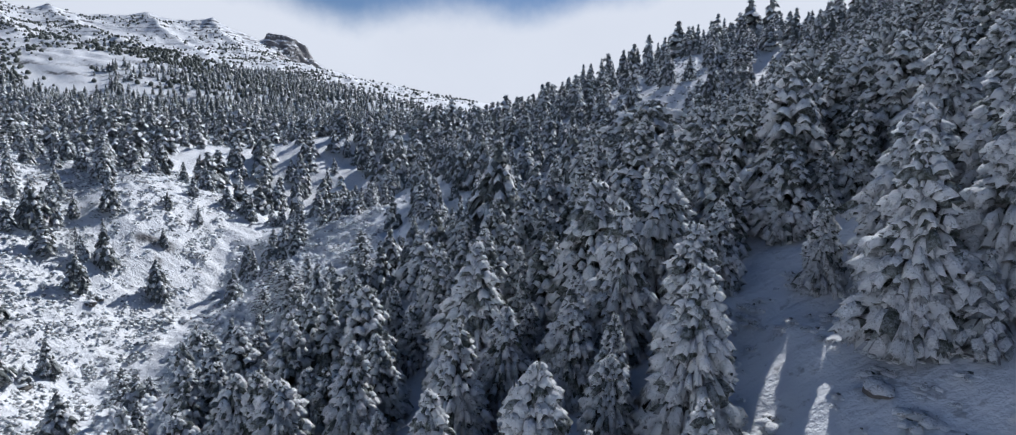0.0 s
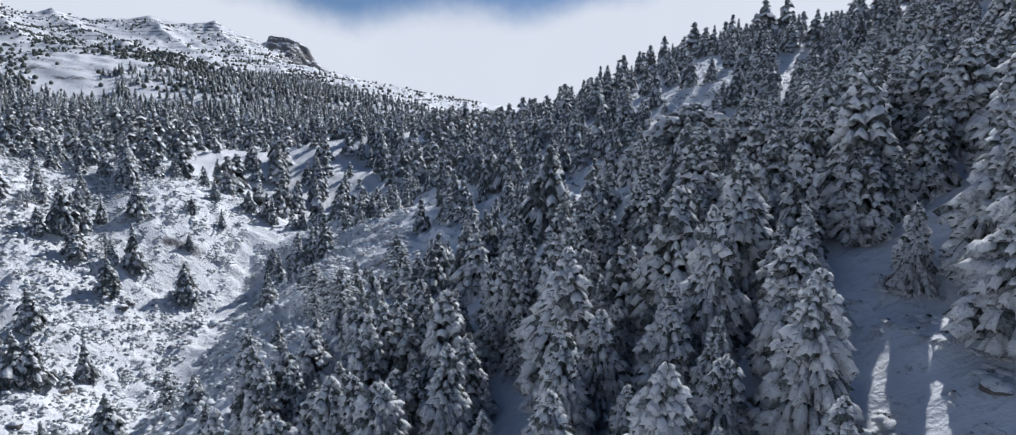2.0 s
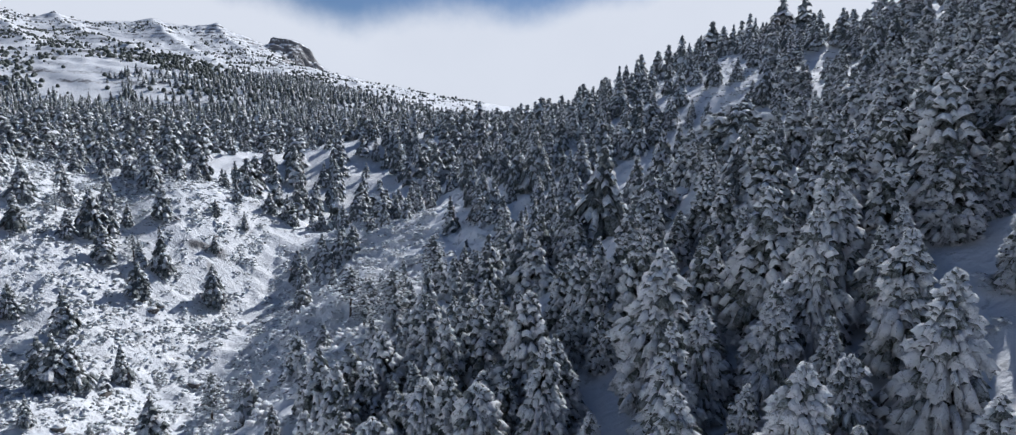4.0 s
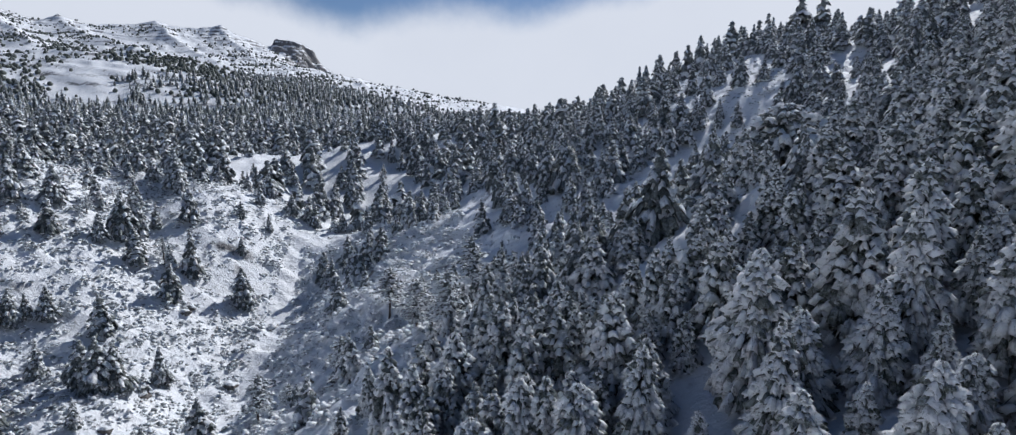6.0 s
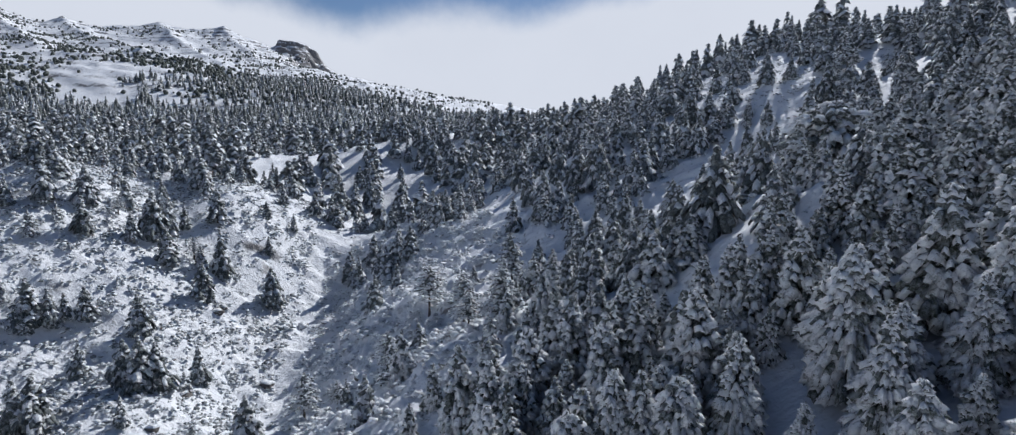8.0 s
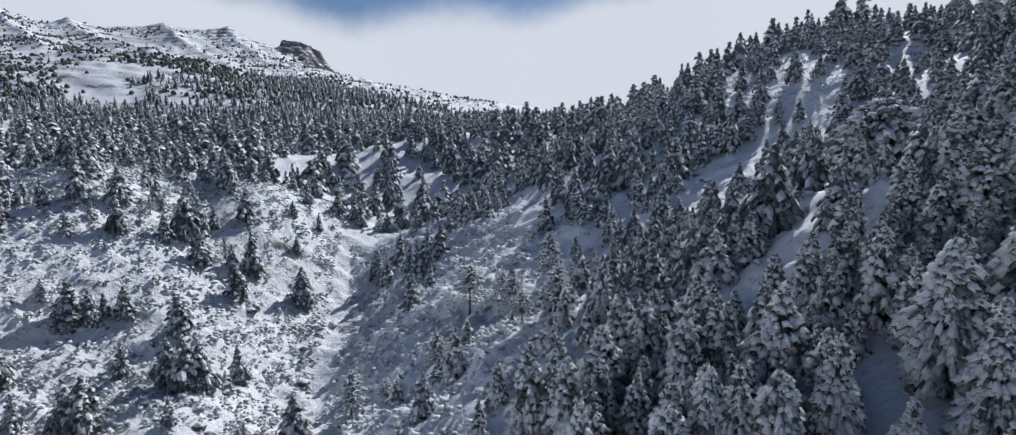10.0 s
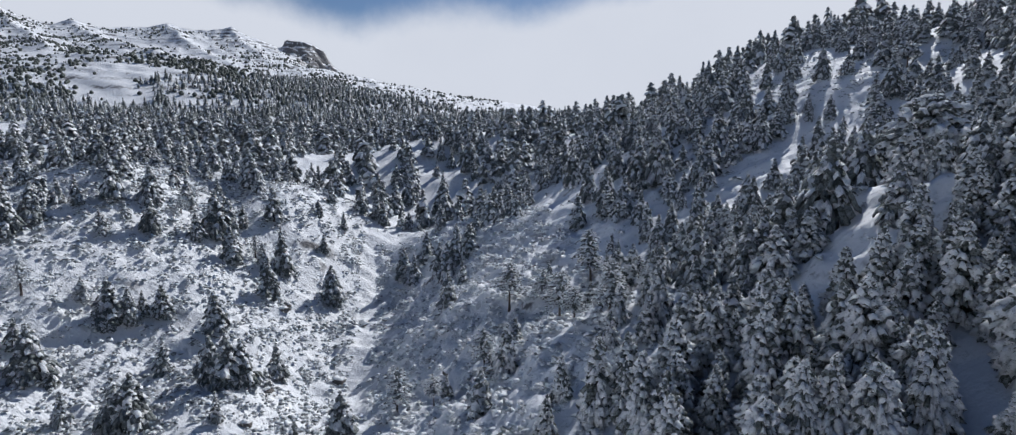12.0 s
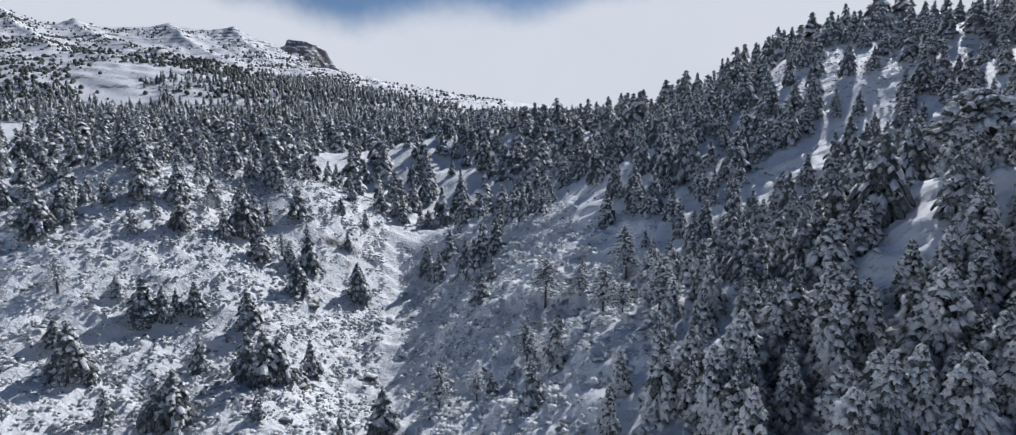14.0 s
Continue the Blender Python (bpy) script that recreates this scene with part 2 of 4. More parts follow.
def mountain_height(x, y):
    r, way = np.hypot(x + 22, y), np.degrees(np.arctan2(x + 22, y))
    h = np.minimum(far_plateau(x, y, np.full_like(r, 860.0), way), 62) - 24 + np.clip(r - 860, 0, 500) * 0.05 - np.clip(860 - r, 0, None) * 0.25
    wx = x + 13 * ripple(x, y, 130, 1) + 6 * ripple(x, y, 48, 3)
    wy = y + 13 * ripple(x, y, 120, 2) + 6 * ripple(x, y, 45, 1)
    flank = 1 + 0.9 * ease(-560, -490, wx) * ease(1400, 1600, wy)
    for fall, length, line in RIDGES:
        best = np.full(r.shape, -1e3)
        for (ax, ay, az, ac), (bx, by, bz, bc) in zip(line, line[1:]):
            dx, dy = bx - ax, by - ay
            s = np.clip(((wx - ax) * dx + (wy - ay) * dy) / (dx * dx + dy * dy), 0, 1)
            d = np.hypot(wx - ax - s * dx, wy - ay - s * dy)
            cliff = (ac + s * (bc - ac)) * (0.8 + 0.4 * ripple(x, y, 14, 3))
            best = np.maximum(best, az + s * (bz - az) - flank * fall * d * (0.35 + 0.65 / (1 + d / length)) - cliff * (0.45 * ease(5, 8, d + 3 * ripple(x, y, 9, 1)) + 0.3 * ease(15, 18, d + 4 * ripple(x, y, 12, 2)) + 0.25 * ease(25, 28, d + 4 * ripple(x, y, 14, 1))))
        h = 0.5 * (h + best + np.sqrt((h - best) ** 2 + 700)) - 3.5
    h = h + 12
    tall = ease(35, 120, h)
    h = h + tall * (2.4 * ripple(x, y, 60, 3) + 1.3 * ripple(x, y, 27, 1) + 0.8 * ripple(x, y, 13, 2))
    # ledges of bedded rock
    bed = 10.0 + 2 * ripple(x, y, 160, 1)
    ledge = (h / bed + 0.35 * ripple(x, y, 90, 2)) % 1.0
    h = h + tall * bed * 0.42 * (0.6 + 0.4 * ripple(x, y, 70, 1)) * (ease(0.3, 0.7, ledge) - ledge)
    return h - np.clip(r - 1830, 0, None) * 0.2 - np.clip(840 - r, 0, None) * 0.15


def mountain_land(r, way):
    a = np.radians(way)
    x, y = r * np.sin(a) - 22, r * np.cos(a)
    return x, y, mountain_height(x, y)


def land(x, y):
    x, y = np.asarray(x, float), np.asarray(y, float)
    far = ease(330, 470, np.hypot(x + 22, y)) * ease(-100, 60, y)
    h = valley(x, y) * (1 - far) + distance_land(x, y) * far
    return h + 0.9 * ripple(x, y, 22, 1) + 0.35 * ripple(x, y, 7, 2)


def fine_land(x, y):
    """The surface as it is built: hummocks over snowed-in shrubs, ribs blown by the wind."""
    h = land(x, y)
    near = 1 - ease(300, 420, np.hypot(np.asarray(x) + 22, y))
    open_slope = ease(-30, -55, np.asarray(x, float) - 0.05 * np.asarray(y)) * 0.6 + 0.4
    hum = np.clip(ripple(x, y, 3.6, 3), -0.15, 1) * 0.9 + np.clip(ripple(x, y, 1.9, 1), -0.2, 1) * 0.42
    bed = np.interp(y, GULLY_Y, GULLY_X)
    face = ease(4, 14, np.asarray(x) - bed) * (1 - ease(78, 95, np.asarray(x) - bed)) * ease(40, 70, np.asarray(y, float)) * (1 - ease(190, 215, np.asarray(y, float)))
    ribs = np.abs(ripple(0.5 * np.asarray(x) + 0.87 * np.asarray(y), 0.16 * (0.87 * np.asarray(x) - 0.5 * np.asarray(y)), 2.2, 2))
    hum = hum + 1.3 * (1 - ease(36, 46, np.asarray(y, float))) * ease(8, 12, np.asarray(x, float)) * np.clip(ripple(x, y, 2.6, 1) + 0.4 * ripple(x, y, 1.3, 3), -0.1, 1)
    hum = hum + 0.28 * np.clip(ripple(x, y, 1.1, 2), 0, 1) + np.clip(ripple(x, y, 5.2, 1), 0, 1) * 0.25
    steps = ease(18, 34, np.asarray(x, float)) * ease(112, 132, np.asarray(y, float))
    hum = hum + 1.1 * steps * np.clip(ripple(0.28 * (0.95 * np.asarray(x) - 0.3 * np.asarray(y)), 0.95 * np.asarray(y) + 0.3 * np.asarray(x), 1.7, 3), -0.3, 1)
    return h + near * (hum * open_slope + (0.06 + 0.9 * face) * ribs + face * (1.1 * np.clip(ripple(x, y, 3.1, 2), -0.2, 1) + 0.6 * np.clip(ripple(x, y, 1.7, 3), -0.2, 1)))


def stretched(low, high, step, reach_low, reach_high, growth):
    core = list(np.arange(low, high + 0.01, step))
    s, v, after = step, core[-1], []
    while v < reach_high:
        s *= growth
        v += s
        after.append(v)
    s, v, before = step, core[0], []
    while v > reach_low:
        s *= growth
        v -= s
        before.append(v)
    return np.array(before[::-1] + core + after)


def grid_mesh(name, xs, ys, zs):
    nx, ny = len(xs), len(ys)
    co = np.stack(np.broadcast_arrays(xs[:, None], ys[None, :], zs), -1).reshape(-1, 3)
    i = (np.arange(nx - 1)[:, None] * ny + np.arange(ny - 1)[None, :]).ravel()
    quads = np.stack([i, i + ny, i + ny + 1, i + 1], -1)
    me = bpy.data.meshes.new(name)
    me.vertices.add(len(co))
    me.vertices.foreach_set("co", co.ravel())
    me.loops.add(quads.size)
    me.loops.foreach_set("vertex_index", quads.ravel().astype(np.int32))
    me.polygons.add(len(quads))
    me.polygons.foreach_set("loop_start", np.arange(0, quads.size, 4, dtype=np.int32))
    me.polygons.foreach_set("use_smooth", np.ones(len(quads), bool))
    me.update(calc_edges=True)
    return me


def make_ground():
    xs = stretched(-150, 74, 0.75, -2600, 2600, 1.08)
    ys = stretched(20, 215, 0.75, -900, 3200, 1.055)
    gx, gy = np.meshgrid(xs, ys, indexing="ij")
    me = grid_mesh("ground", xs, ys, fine_land(gx, gy))
    me.materials.append(GROUND)
    tagged(new("ground", me), "snow-covered mountain valley with hummocks, ribs and bare rock", "ground", kind="structure")


make_ground()


def make_mountain():
    r = np.concatenate([np.arange(610, 1000, 6.5), np.arange(1000, 1690, 7.0), np.arange(1690, 1850, 2.8), np.arange(1855, 2060, 30.0)])
    way = np.arange(-54.0, 9.0, 0.15)
    gr, gw = np.meshgrid(r, way, indexing="ij")
    x, y, z = mountain_land(gr, gw)
    me = grid_mesh("mountain", r, way, z)
    me.vertices.foreach_set("co", np.stack([x, y, z], -1).ravel())
    me.flip_normals()
    me.update()
    me.materials.append(ROCKY)
    tagged(new("mountain", me), "snowy limestone mountain with crags and scattered junipers", "mountain", kind="structure")


make_mountain()


# ---- trees ----
def lobe(rng, start, way, length, width, thick, rise, droop, rings, around):
    """Vertices and triangles of one blunt, drooping clump of snowed-up twigs."""
    s = (np.arange(rings) + 0.34) / (rings - 0.32)
    side = np.array([-way[1], way[0], 0.0])
    mid = start + np.outer(s * length, way) + np.outer(rise * s - droop * s * s, (0, 0, 1))
    full = np.sqrt(np.clip(1 - np.abs(2 * s - 1.02) ** 2.2, 0.2, 1))
    slope = math.atan2(droop, length)
    up = np.array([way[0] * math.sin(slope), way[1] * math.sin(slope), math.cos(slope)])
    turn = np.arange(around) * 2 * np.pi / around + rng.rand() * 0.6
    jig = 0.8 + 0.4 * rng.rand(rings, around) if rings > 1 else 0.7 + 0.6 * rng.rand(rings, around)
    ring = mid[:, None] + (np.cos(turn) * full[:, None] * width * jig)[..., None] * side + (np.sin(turn) * full[:, None] * thick * jig)[..., None] * up
    ring += np.outer(rng.rand(rings * around) - 0.5, way).reshape(rings, around, 3) * length * 0.16
    tip = start + way * length * (1.02 + 0.08 * rng.rand()) + np.array([0, 0, rise - droop * 1.1])
    verts = np.concatenate([start[None], ring.reshape(-1, 3), tip[None]])
    k, k2 = np.arange(around), (np.arange(around) + 1) % around
    tris = [np.stack([np.zeros(around, int), 1 + k2, 1 + k], -1)]
    for r in range(rings - 1):
        a, b = 1 + r * around, 1 + (r + 1) * around
        tris += [np.stack([a + k, a + k2, b + k2], -1), np.stack([a + k, b + k2, b + k], -1)]
    last = 1 + (rings - 1) * around
    tris.append(np.stack([last + k, last + k2, np.full(around, len(verts) - 1)], -1))
    return verts, np.concatenate(tris)


def crown_arrays(seed, branches, sides, rings, around, spread=2.4, low=0.4, lean=0.0, power=0.72, pads=1.0, ragged=0.35, sag=0.75, core=0.5):
    """An open crown of rounded clumps, 10 m high: vertices and triangles."""
    rng = np.random.RandomState(seed)
    all_v, all_t, n = [], [], 0

    def add(v, t):
        nonlocal n
        all_v.append(v), all_t.append(t + n)
        n += len(v)

    def girdle(u):
        return spread * (1 - u) ** power * (1 - 0.25 * max(0.0, 0.12 - u) / 0.12)

    # the dark heart of the crown
    k = np.arange(8)
    ring = np.array([(core * girdle(u) * math.cos(q * 0.785 + u * 9) * (0.8 + 0.4 * rng.rand()), core * girdle(u) * math.sin(q * 0.785 + u * 9) * (0.8 + 0.4 * rng.rand()), low + 0.2 + (9.3 - low) * u) for u in (0.02, 0.4, 0.82) for q in k])
    add(np.concatenate([ring, [[0, 0, 9.7]]]), np.concatenate([np.concatenate([np.stack([o + k, o + (k + 1) % 8, o + 8 + (k + 1) % 8], -1), np.stack([o + k, o + 8 + (k + 1) % 8, o + 8 + k], -1)]) for o in (0, 8)] + [np.stack([16 + k, 16 + (k + 1) % 8, np.full(8, 24)], -1)]))
    bulge = rng.rand(14)
    for b in range(branches):
        u = (b + 0.6 * rng.rand()) / branches
        u = 1 - (1 - u) ** 0.8
        z = low + (9.55 - low) * u + 0.25
        reach = girdle(u) * (1 - ragged / 2 + ragged * rng.rand()) * (0.84 + 0.32 * bulge[int(u * 13.9)]) + 0.12
        turn = b * 2.39996 + rng.rand() * 0.6
        fall = (0.6 + 0.5 * rng.rand()) * sag * reach * (1 - 0.35 * u) * (1 - 1.5 * max(0.0, u - 0.78) / 0.22)
        # clumps of snow along the branch and on its side twigs: share of the reach, swing, size
        spots = [(0.94, 0.0, 1.05)] + [(0.70, 0.12 * (rng.rand() - 0.5), 1.5), (0.88, -0.32, 0.78), (0.88, 0.34, 0.78), (0.58, 0.28, 1.05), (0.60, -0.3, 0.9)][:sides]
        for share, swing, bulk in spots:
            share *= 0.88 + 0.22 * rng.rand()
            out = np.array([math.cos(turn + swing), math.sin(turn + swing), 0.0])
            aim = turn + swing + 0.9 * (rng.rand() - 0.5)
            way = np.array([math.cos(aim), math.sin(aim), 0.0])
            size = (0.17 + 0.066 * reach) * pads * bulk * (0.55 + 0.8 * rng.rand()) * min(1.0, 0.5 + 2.2 * (1 - u))
            long = size * (1.5 + 1.2 * rng.rand())
            steep = min(1.2, 2 * max(fall, -0.1 * reach) * share / reach) * (0.6 + 0.8 * rng.rand())
            begin = np.array([0, 0, z - fall * share * share + 0.3 * long * steep]) + out * max(0.02, share * reach - 0.6 * long) - 0.1 * long * way
            add(*lobe(rng, begin, way, long, 0.9 * size, (0.6 + 0.25 * rng.rand()) * size, 0.10 * long, long * steep * 0.8, rings, around))
    # leading shoot
    for j in range(4):
        turn = j * 2.1
        add(*lobe(rng, np.array([0, 0, 9.1 + 0.13 * j]), np.array([math.cos(turn), math.sin(turn), 0]), 0.20 - 0.03 * j, 0.13, 0.13, 0.08, 0.10, 2, 5))
    v, t = np.concatenate(all_v), np.concatenate(all_t)
    v[:, 0] += lean * (np.clip(v[:, 2], 0, None) / 10) ** 1.5 * 10
    return v, t


def fan_crown(seed, tiers, wide, along, across, spread=2.4, power=0.8, low=0.3, lean=0.0, sag=1.1, ragged=0.34, core=0.74, bare=0.1, puff=0.2, gaps=0.1, lumps=0.24):
    """A fir's crown, 10 m high, of drooping snow-laden fans set in overlapping tiers: vertices, triangles and which of these hold snow."""
    rng = np.random.RandomState(seed)
    vs, ts, fs, n = [], [], [], 0

    def girdle(u):
        return spread * (1 - u) ** power * (1 - 0.3 * max(0.0, 0.10 - u) / 0.10)

    # the dark heart of the crown
    k = np.arange(8)
    hs = (0.0, 0.25, 0.55, 0.82)
    heart = np.array([(core * girdle(u) * math.cos(q * 0.785 + u * 9) * (0.85 + 0.3 * rng.rand()), core * girdle(u) * math.sin(q * 0.785 + u * 9) * (0.85 + 0.3 * rng.rand()), low + 0.1 + (9.1 - low) * u) for u in hs for q in k])
    tris = [np.stack([24 + k, 24 + (k + 1) % 8, np.full(8, 32)], -1), np.stack([(k + 1) % 8, k, np.full(8, 33)], -1)]
    for o in (0, 8, 16):
        tris += [np.stack([o + k, o + (k + 1) % 8, o + 8 + (k + 1) % 8], -1), np.stack([o + k, o + 8 + (k + 1) % 8, o + 8 + k], -1)]
    vs.append(np.concatenate([heart, [[0, 0, 9.5], [0, 0, low + 0.5]]])), ts.append(np.concatenate(tris)), fs.append(np.zeros(len(ts[0]), bool))
    n = 34
    # one fan: a bulging sheet with a ragged outer edge, closed below
    s, v = np.linspace(0, 1, along), np.linspace(-1, 1, across)
    i, j = np.meshgrid(np.arange(along - 1), np.arange(across - 1), indexing="ij")
    a = (i * across + j).ravel()
    top = np.concatenate([np.stack([a, a + across, a + across + 1], -1), np.stack([a, a + across + 1, a + 1], -1)])
    loop = [c for c in range(across)] + [r * across + across - 1 for r in range(1, along)] + [(along - 1) * across + c for c in range(across - 2, -1, -1)] + [r * across for r in range(along - 2, 0, -1)]
    if across == 3:
        loop = loop[::2]
    mid = along * across
    under = np.array([(p, q, mid) for p, q in zip(loop, loop[1:] + loop[:1])])
    inner = np.concatenate([i.ravel() == 0] * 2)
    swell = rng.rand(4) * 6.28
    for tier in range(tiers + 2):
        u = min((tier + 0.35) / tiers, 0.965 + 0.014 * (tier - tiers))
        r = girdle(u)
        count = max(3, int(2 * math.pi * 0.8 * r / (1.3 * wide)))
        phase = rng.rand() * 6.28
        for q in range(count):
            turn = phase + (q + 0.9 * (rng.rand() - 0.5)) * 2 * math.pi / count
            if rng.rand() < gaps and u < 0.85:
                continue
            grow = 0.65 + 0.8 * rng.rand() ** 1.5
            bulge = 1 + 0.13 * math.sin(2 * turn + swell[0] + 5 * u) + 0.10 * math.sin(3 * turn + swell[1] - 9 * u) + 0.08 * math.sin(swell[2] + 16 * u)
            reach = r * (1 + ragged * (rng.rand() - 0.5)) * bulge + 0.14
            long = min(0.9 * reach, (0.40 + 0.30 * reach) * (0.5 + 0.5 * grow))
            half = wide * grow * min(1.0, 0.4 + 0.5 * reach)
            droop = long * sag * (0.35 + 0.65 * (1 - u)) * (0.6 + 0.8 * rng.rand())
            base = low + (9.5 - low) * u + 1.3 * (rng.rand() - 0.5) * 9.5 / tiers * min(1.0, 2.5 * (1 - u)) + 0.55 * droop
            tip = 1 - 0.32 * v * v + 0.16 * (rng.rand(across) - 0.5) + 0.09 * (-1.0) ** np.arange(across)
            out = reach - long + long * s[:, None] * tip[None]
            side = half * ((0.5 + 0.9 * s - 0.6 * s * s) / 0.84)[:, None] * v[None] * (1 + 0.15 * (rng.rand() - 0.5))
            z = base + (0.12 * long * s - droop * s * s)[:, None] - 0.42 * half * (v * v)[None] + puff * (1 - v * v)[None] * np.sqrt(np.sin(np.pi * (0.15 + 0.8 * s)))[:, None] * (0.5 + min(reach, 1.2) * 0.5)
            tilt = 0.9 * (rng.rand() - 0.5)
            # grooves between the fingers of the fan
            z = z - (0.16 * half * (np.arange(across) % 2 == 0))[None] * (s * s)[:, None] + lumps * half * (rng.rand(along, across) - 0.5) + tilt * side
            out = out + 0.22 * lumps * long * (rng.rand(along, across) - 0.5)
            c, d = math.cos(turn), math.sin(turn)
            sheet = np.stack([out * c - side * d, out * d + side * c, z], -1).reshape(-1, 3)
            low_mid = np.array([[(reach - 0.45 * long) * c, (reach - 0.45 * long) * d, base - droop * 0.3 - 0.25 * half - 0.12]])
            vs.append(np.concatenate([sheet, low_mid])), ts.append(np.concatenate([top, under]) + n)
            holds = np.concatenate([np.full(len(top), rng.rand() > bare), np.zeros(len(under), bool)])
            holds[:len(top)] &= ~(inner & (rng.rand(len(top)) < 0.5))
            fs.append(holds)
            n += mid + 1
    v3, t3 = np.concatenate(vs), np.concatenate(ts)
    v3[:, 0] += lean * (np.clip(v3[:, 2], 0, None) / 10) ** 1.5 * 10
    return v3, t3, np.concatenate(fs)


def skirt_crown(seed, skirts, sides, spread=2.8, low=0.2):
    """A small far fir, 10 m high, of ragged skirts of boughs set one above another."""
    rng = np.random.RandomState(seed)
    vs, ts, fs, n, k = [], [], [], 0, np.arange(2 * sides)
    for i in range(skirts):
        u = i / skirts
        r = spread * (1 - u) ** 0.75 * (0.85 + 0.3 * rng.rand())
        a = (k + rng.rand()) * math.pi / sides + 0.25 * (rng.rand(2 * sides) - 0.5)
        edge = r * np.where(k % 2 == 0, 1.0, 0.62) * (0.8 + 0.4 * rng.rand(2 * sides))
        base = low + (10 - low) * u
        ring = np.stack([edge * np.cos(a), edge * np.sin(a), base + 0.5 * rng.rand(2 * sides)], -1)
        lift = min(10.0, base + 3.4 * (1 - 0.45 * u)) if i < skirts - 1 else 10.0
        vs.append(np.concatenate([ring, [[0.15 * (rng.rand() - 0.5), 0.15 * (rng.rand() - 0.5), lift]]]))
        ts.append(np.stack([k, (k + 1) % (2 * sides), np.full(2 * sides, 2 * sides)], -1) + n)
        fs.append(rng.rand(2 * sides) < 0.26)
        n += 2 * sides + 1
    return np.concatenate(vs), np.concatenate(ts), np.concatenate(fs)


def split_snow(v, t, threshold, heart=5):
    """Which triangles face the sky enough to hold snow."""
    n = np.cross(v[t[:, 1]] - v[t[:, 0]], v[t[:, 2]] - v[t[:, 0]])
    n /= np.linalg.norm(n, axis=1, keepdims=True) + 1e-9
    holds = n[:, 2] > threshold
    holds[:heart] = False
    return holds


def triangle_mesh(name, v, t, mats, index=None, smooth=True):
    used, inverse = np.unique(t, return_inverse=True)
    me = bpy.data.meshes.new(name)
    me.vertices.add(len(used))
    me.vertices.foreach_set("co", v[used].ravel())
    me.loops.add(t.size)
    me.loops.foreach_set("vertex_index", inverse.ravel().astype(np.int32))
    me.polygons.add(len(t))
    me.polygons.foreach_set("loop_start", np.arange(0, t.size, 3, dtype=np.int32))
    me.polygons.foreach_set("use_smooth", np.full(len(t), smooth, bool))
    for m in mats:
        me.materials.append(m)
    if index is not None:
        me.polygons.foreach_set("material_index", index.astype(np.int32))
    me.update(calc_edges=True)
    return me


def trunk_mesh(seed, top=9.0, girth=0.20, bend=0.0):
    rng = np.random.RandomState(seed)
    z = np.array([-1.2, 0.0, 0.35, 1.5, 3.5, 6.0, top])
    r = girth * np.array([1.6, 1.5, 1.1, 0.95, 0.75, 0.45, 0.10])
    k = np.arange(9)
    ang = k * 2 * np.pi / 9
    x0 = bend * (np.clip(z, 0, None) / 10) ** 1.5 * 10
    rings = np.stack([x0[:, None] + r[:, None] * np.cos(ang) * (0.9 + 0.2 * rng.rand(len(z), 9)), r[:, None] * np.sin(ang), np.broadcast_to(z[:, None], (len(z), 9))], -1).reshape(-1, 3)
    tris = []
    for i in range(len(z) - 1):
        a, b = i * 9 + k, i * 9 + (k + 1) % 9
        tris += [np.stack([a, b, b + 9], -1), np.stack([a, b + 9, a + 9], -1)]
    return triangle_mesh("trunk", rings, np.concatenate(tris), [BARK])


def limb_mesh(seed, height, turn, length, girth):
    """A bent bare limb that leaves the trunk and lifts towards its end."""
    rng = np.random.RandomState(seed)
    s = np.linspace(0, 1, 5)
    swing = turn + 0.5 * (rng.rand() - 0.5) * s
    mid = np.stack([np.cos(swing) * length * s, np.sin(swing) * length * s, height + (0.5 + 0.6 * rng.rand()) * s + 0.25 * np.sin(s * 5)], -1)
    k = np.arange(6)
    side = np.array([-math.sin(turn), math.cos(turn), 0.0])
    r = girth * (1 - 0.8 * s)
    rings = (mid[:, None] + (r[:, None] * np.cos(k * 1.047))[..., None] * side + (r[:, None] * np.sin(k * 1.047))[..., None] * np.array([0, 0, 1.0])).reshape(-1, 3)
    tris = []
    for i in range(4):
        a, b = i * 6 + k, i * 6 + (k + 1) % 6
        tris += [np.stack([a, b, b + 6], -1), np.stack([a, b + 6, a + 6], -1)]
    return triangle_mesh("limb", rings, np.concatenate(tris), [BARK])


def make_fir(label, seed, group="firs on the valley sides", name="fir_tree", trunk_top=9.0, girth=0.2, needles=None, threshold=None, limbs=0, **shape):
    """One fir, 10 m high, built at the origin."""
    tree = tagged(new(name), label, "tree", group)
    if threshold is None:
        v, t, holds = fan_crown(seed, **shape)
    else:
        v, t = crown_arrays(seed, **shape)
        holds = split_snow(v, t, threshold, 40)
    for part_name, mesh in (("trunk", trunk_mesh(seed, trunk_top, girth, shape.get("lean", 0.0))),
                            ("crown", triangle_mesh("crown", v, t, [needles or NEEDLES, SNOW], holds))):
        new(part_name, mesh).parent = tree
    for k in range(limbs):
        new("limb", limb_mesh(seed * 10 + k, shape["low"] * 0.75 + (8.2 - shape["low"]) * k / limbs, 2.4 * k, 0.62 * shape["spread"], 0.4 * girth)).parent = tree
    return tree


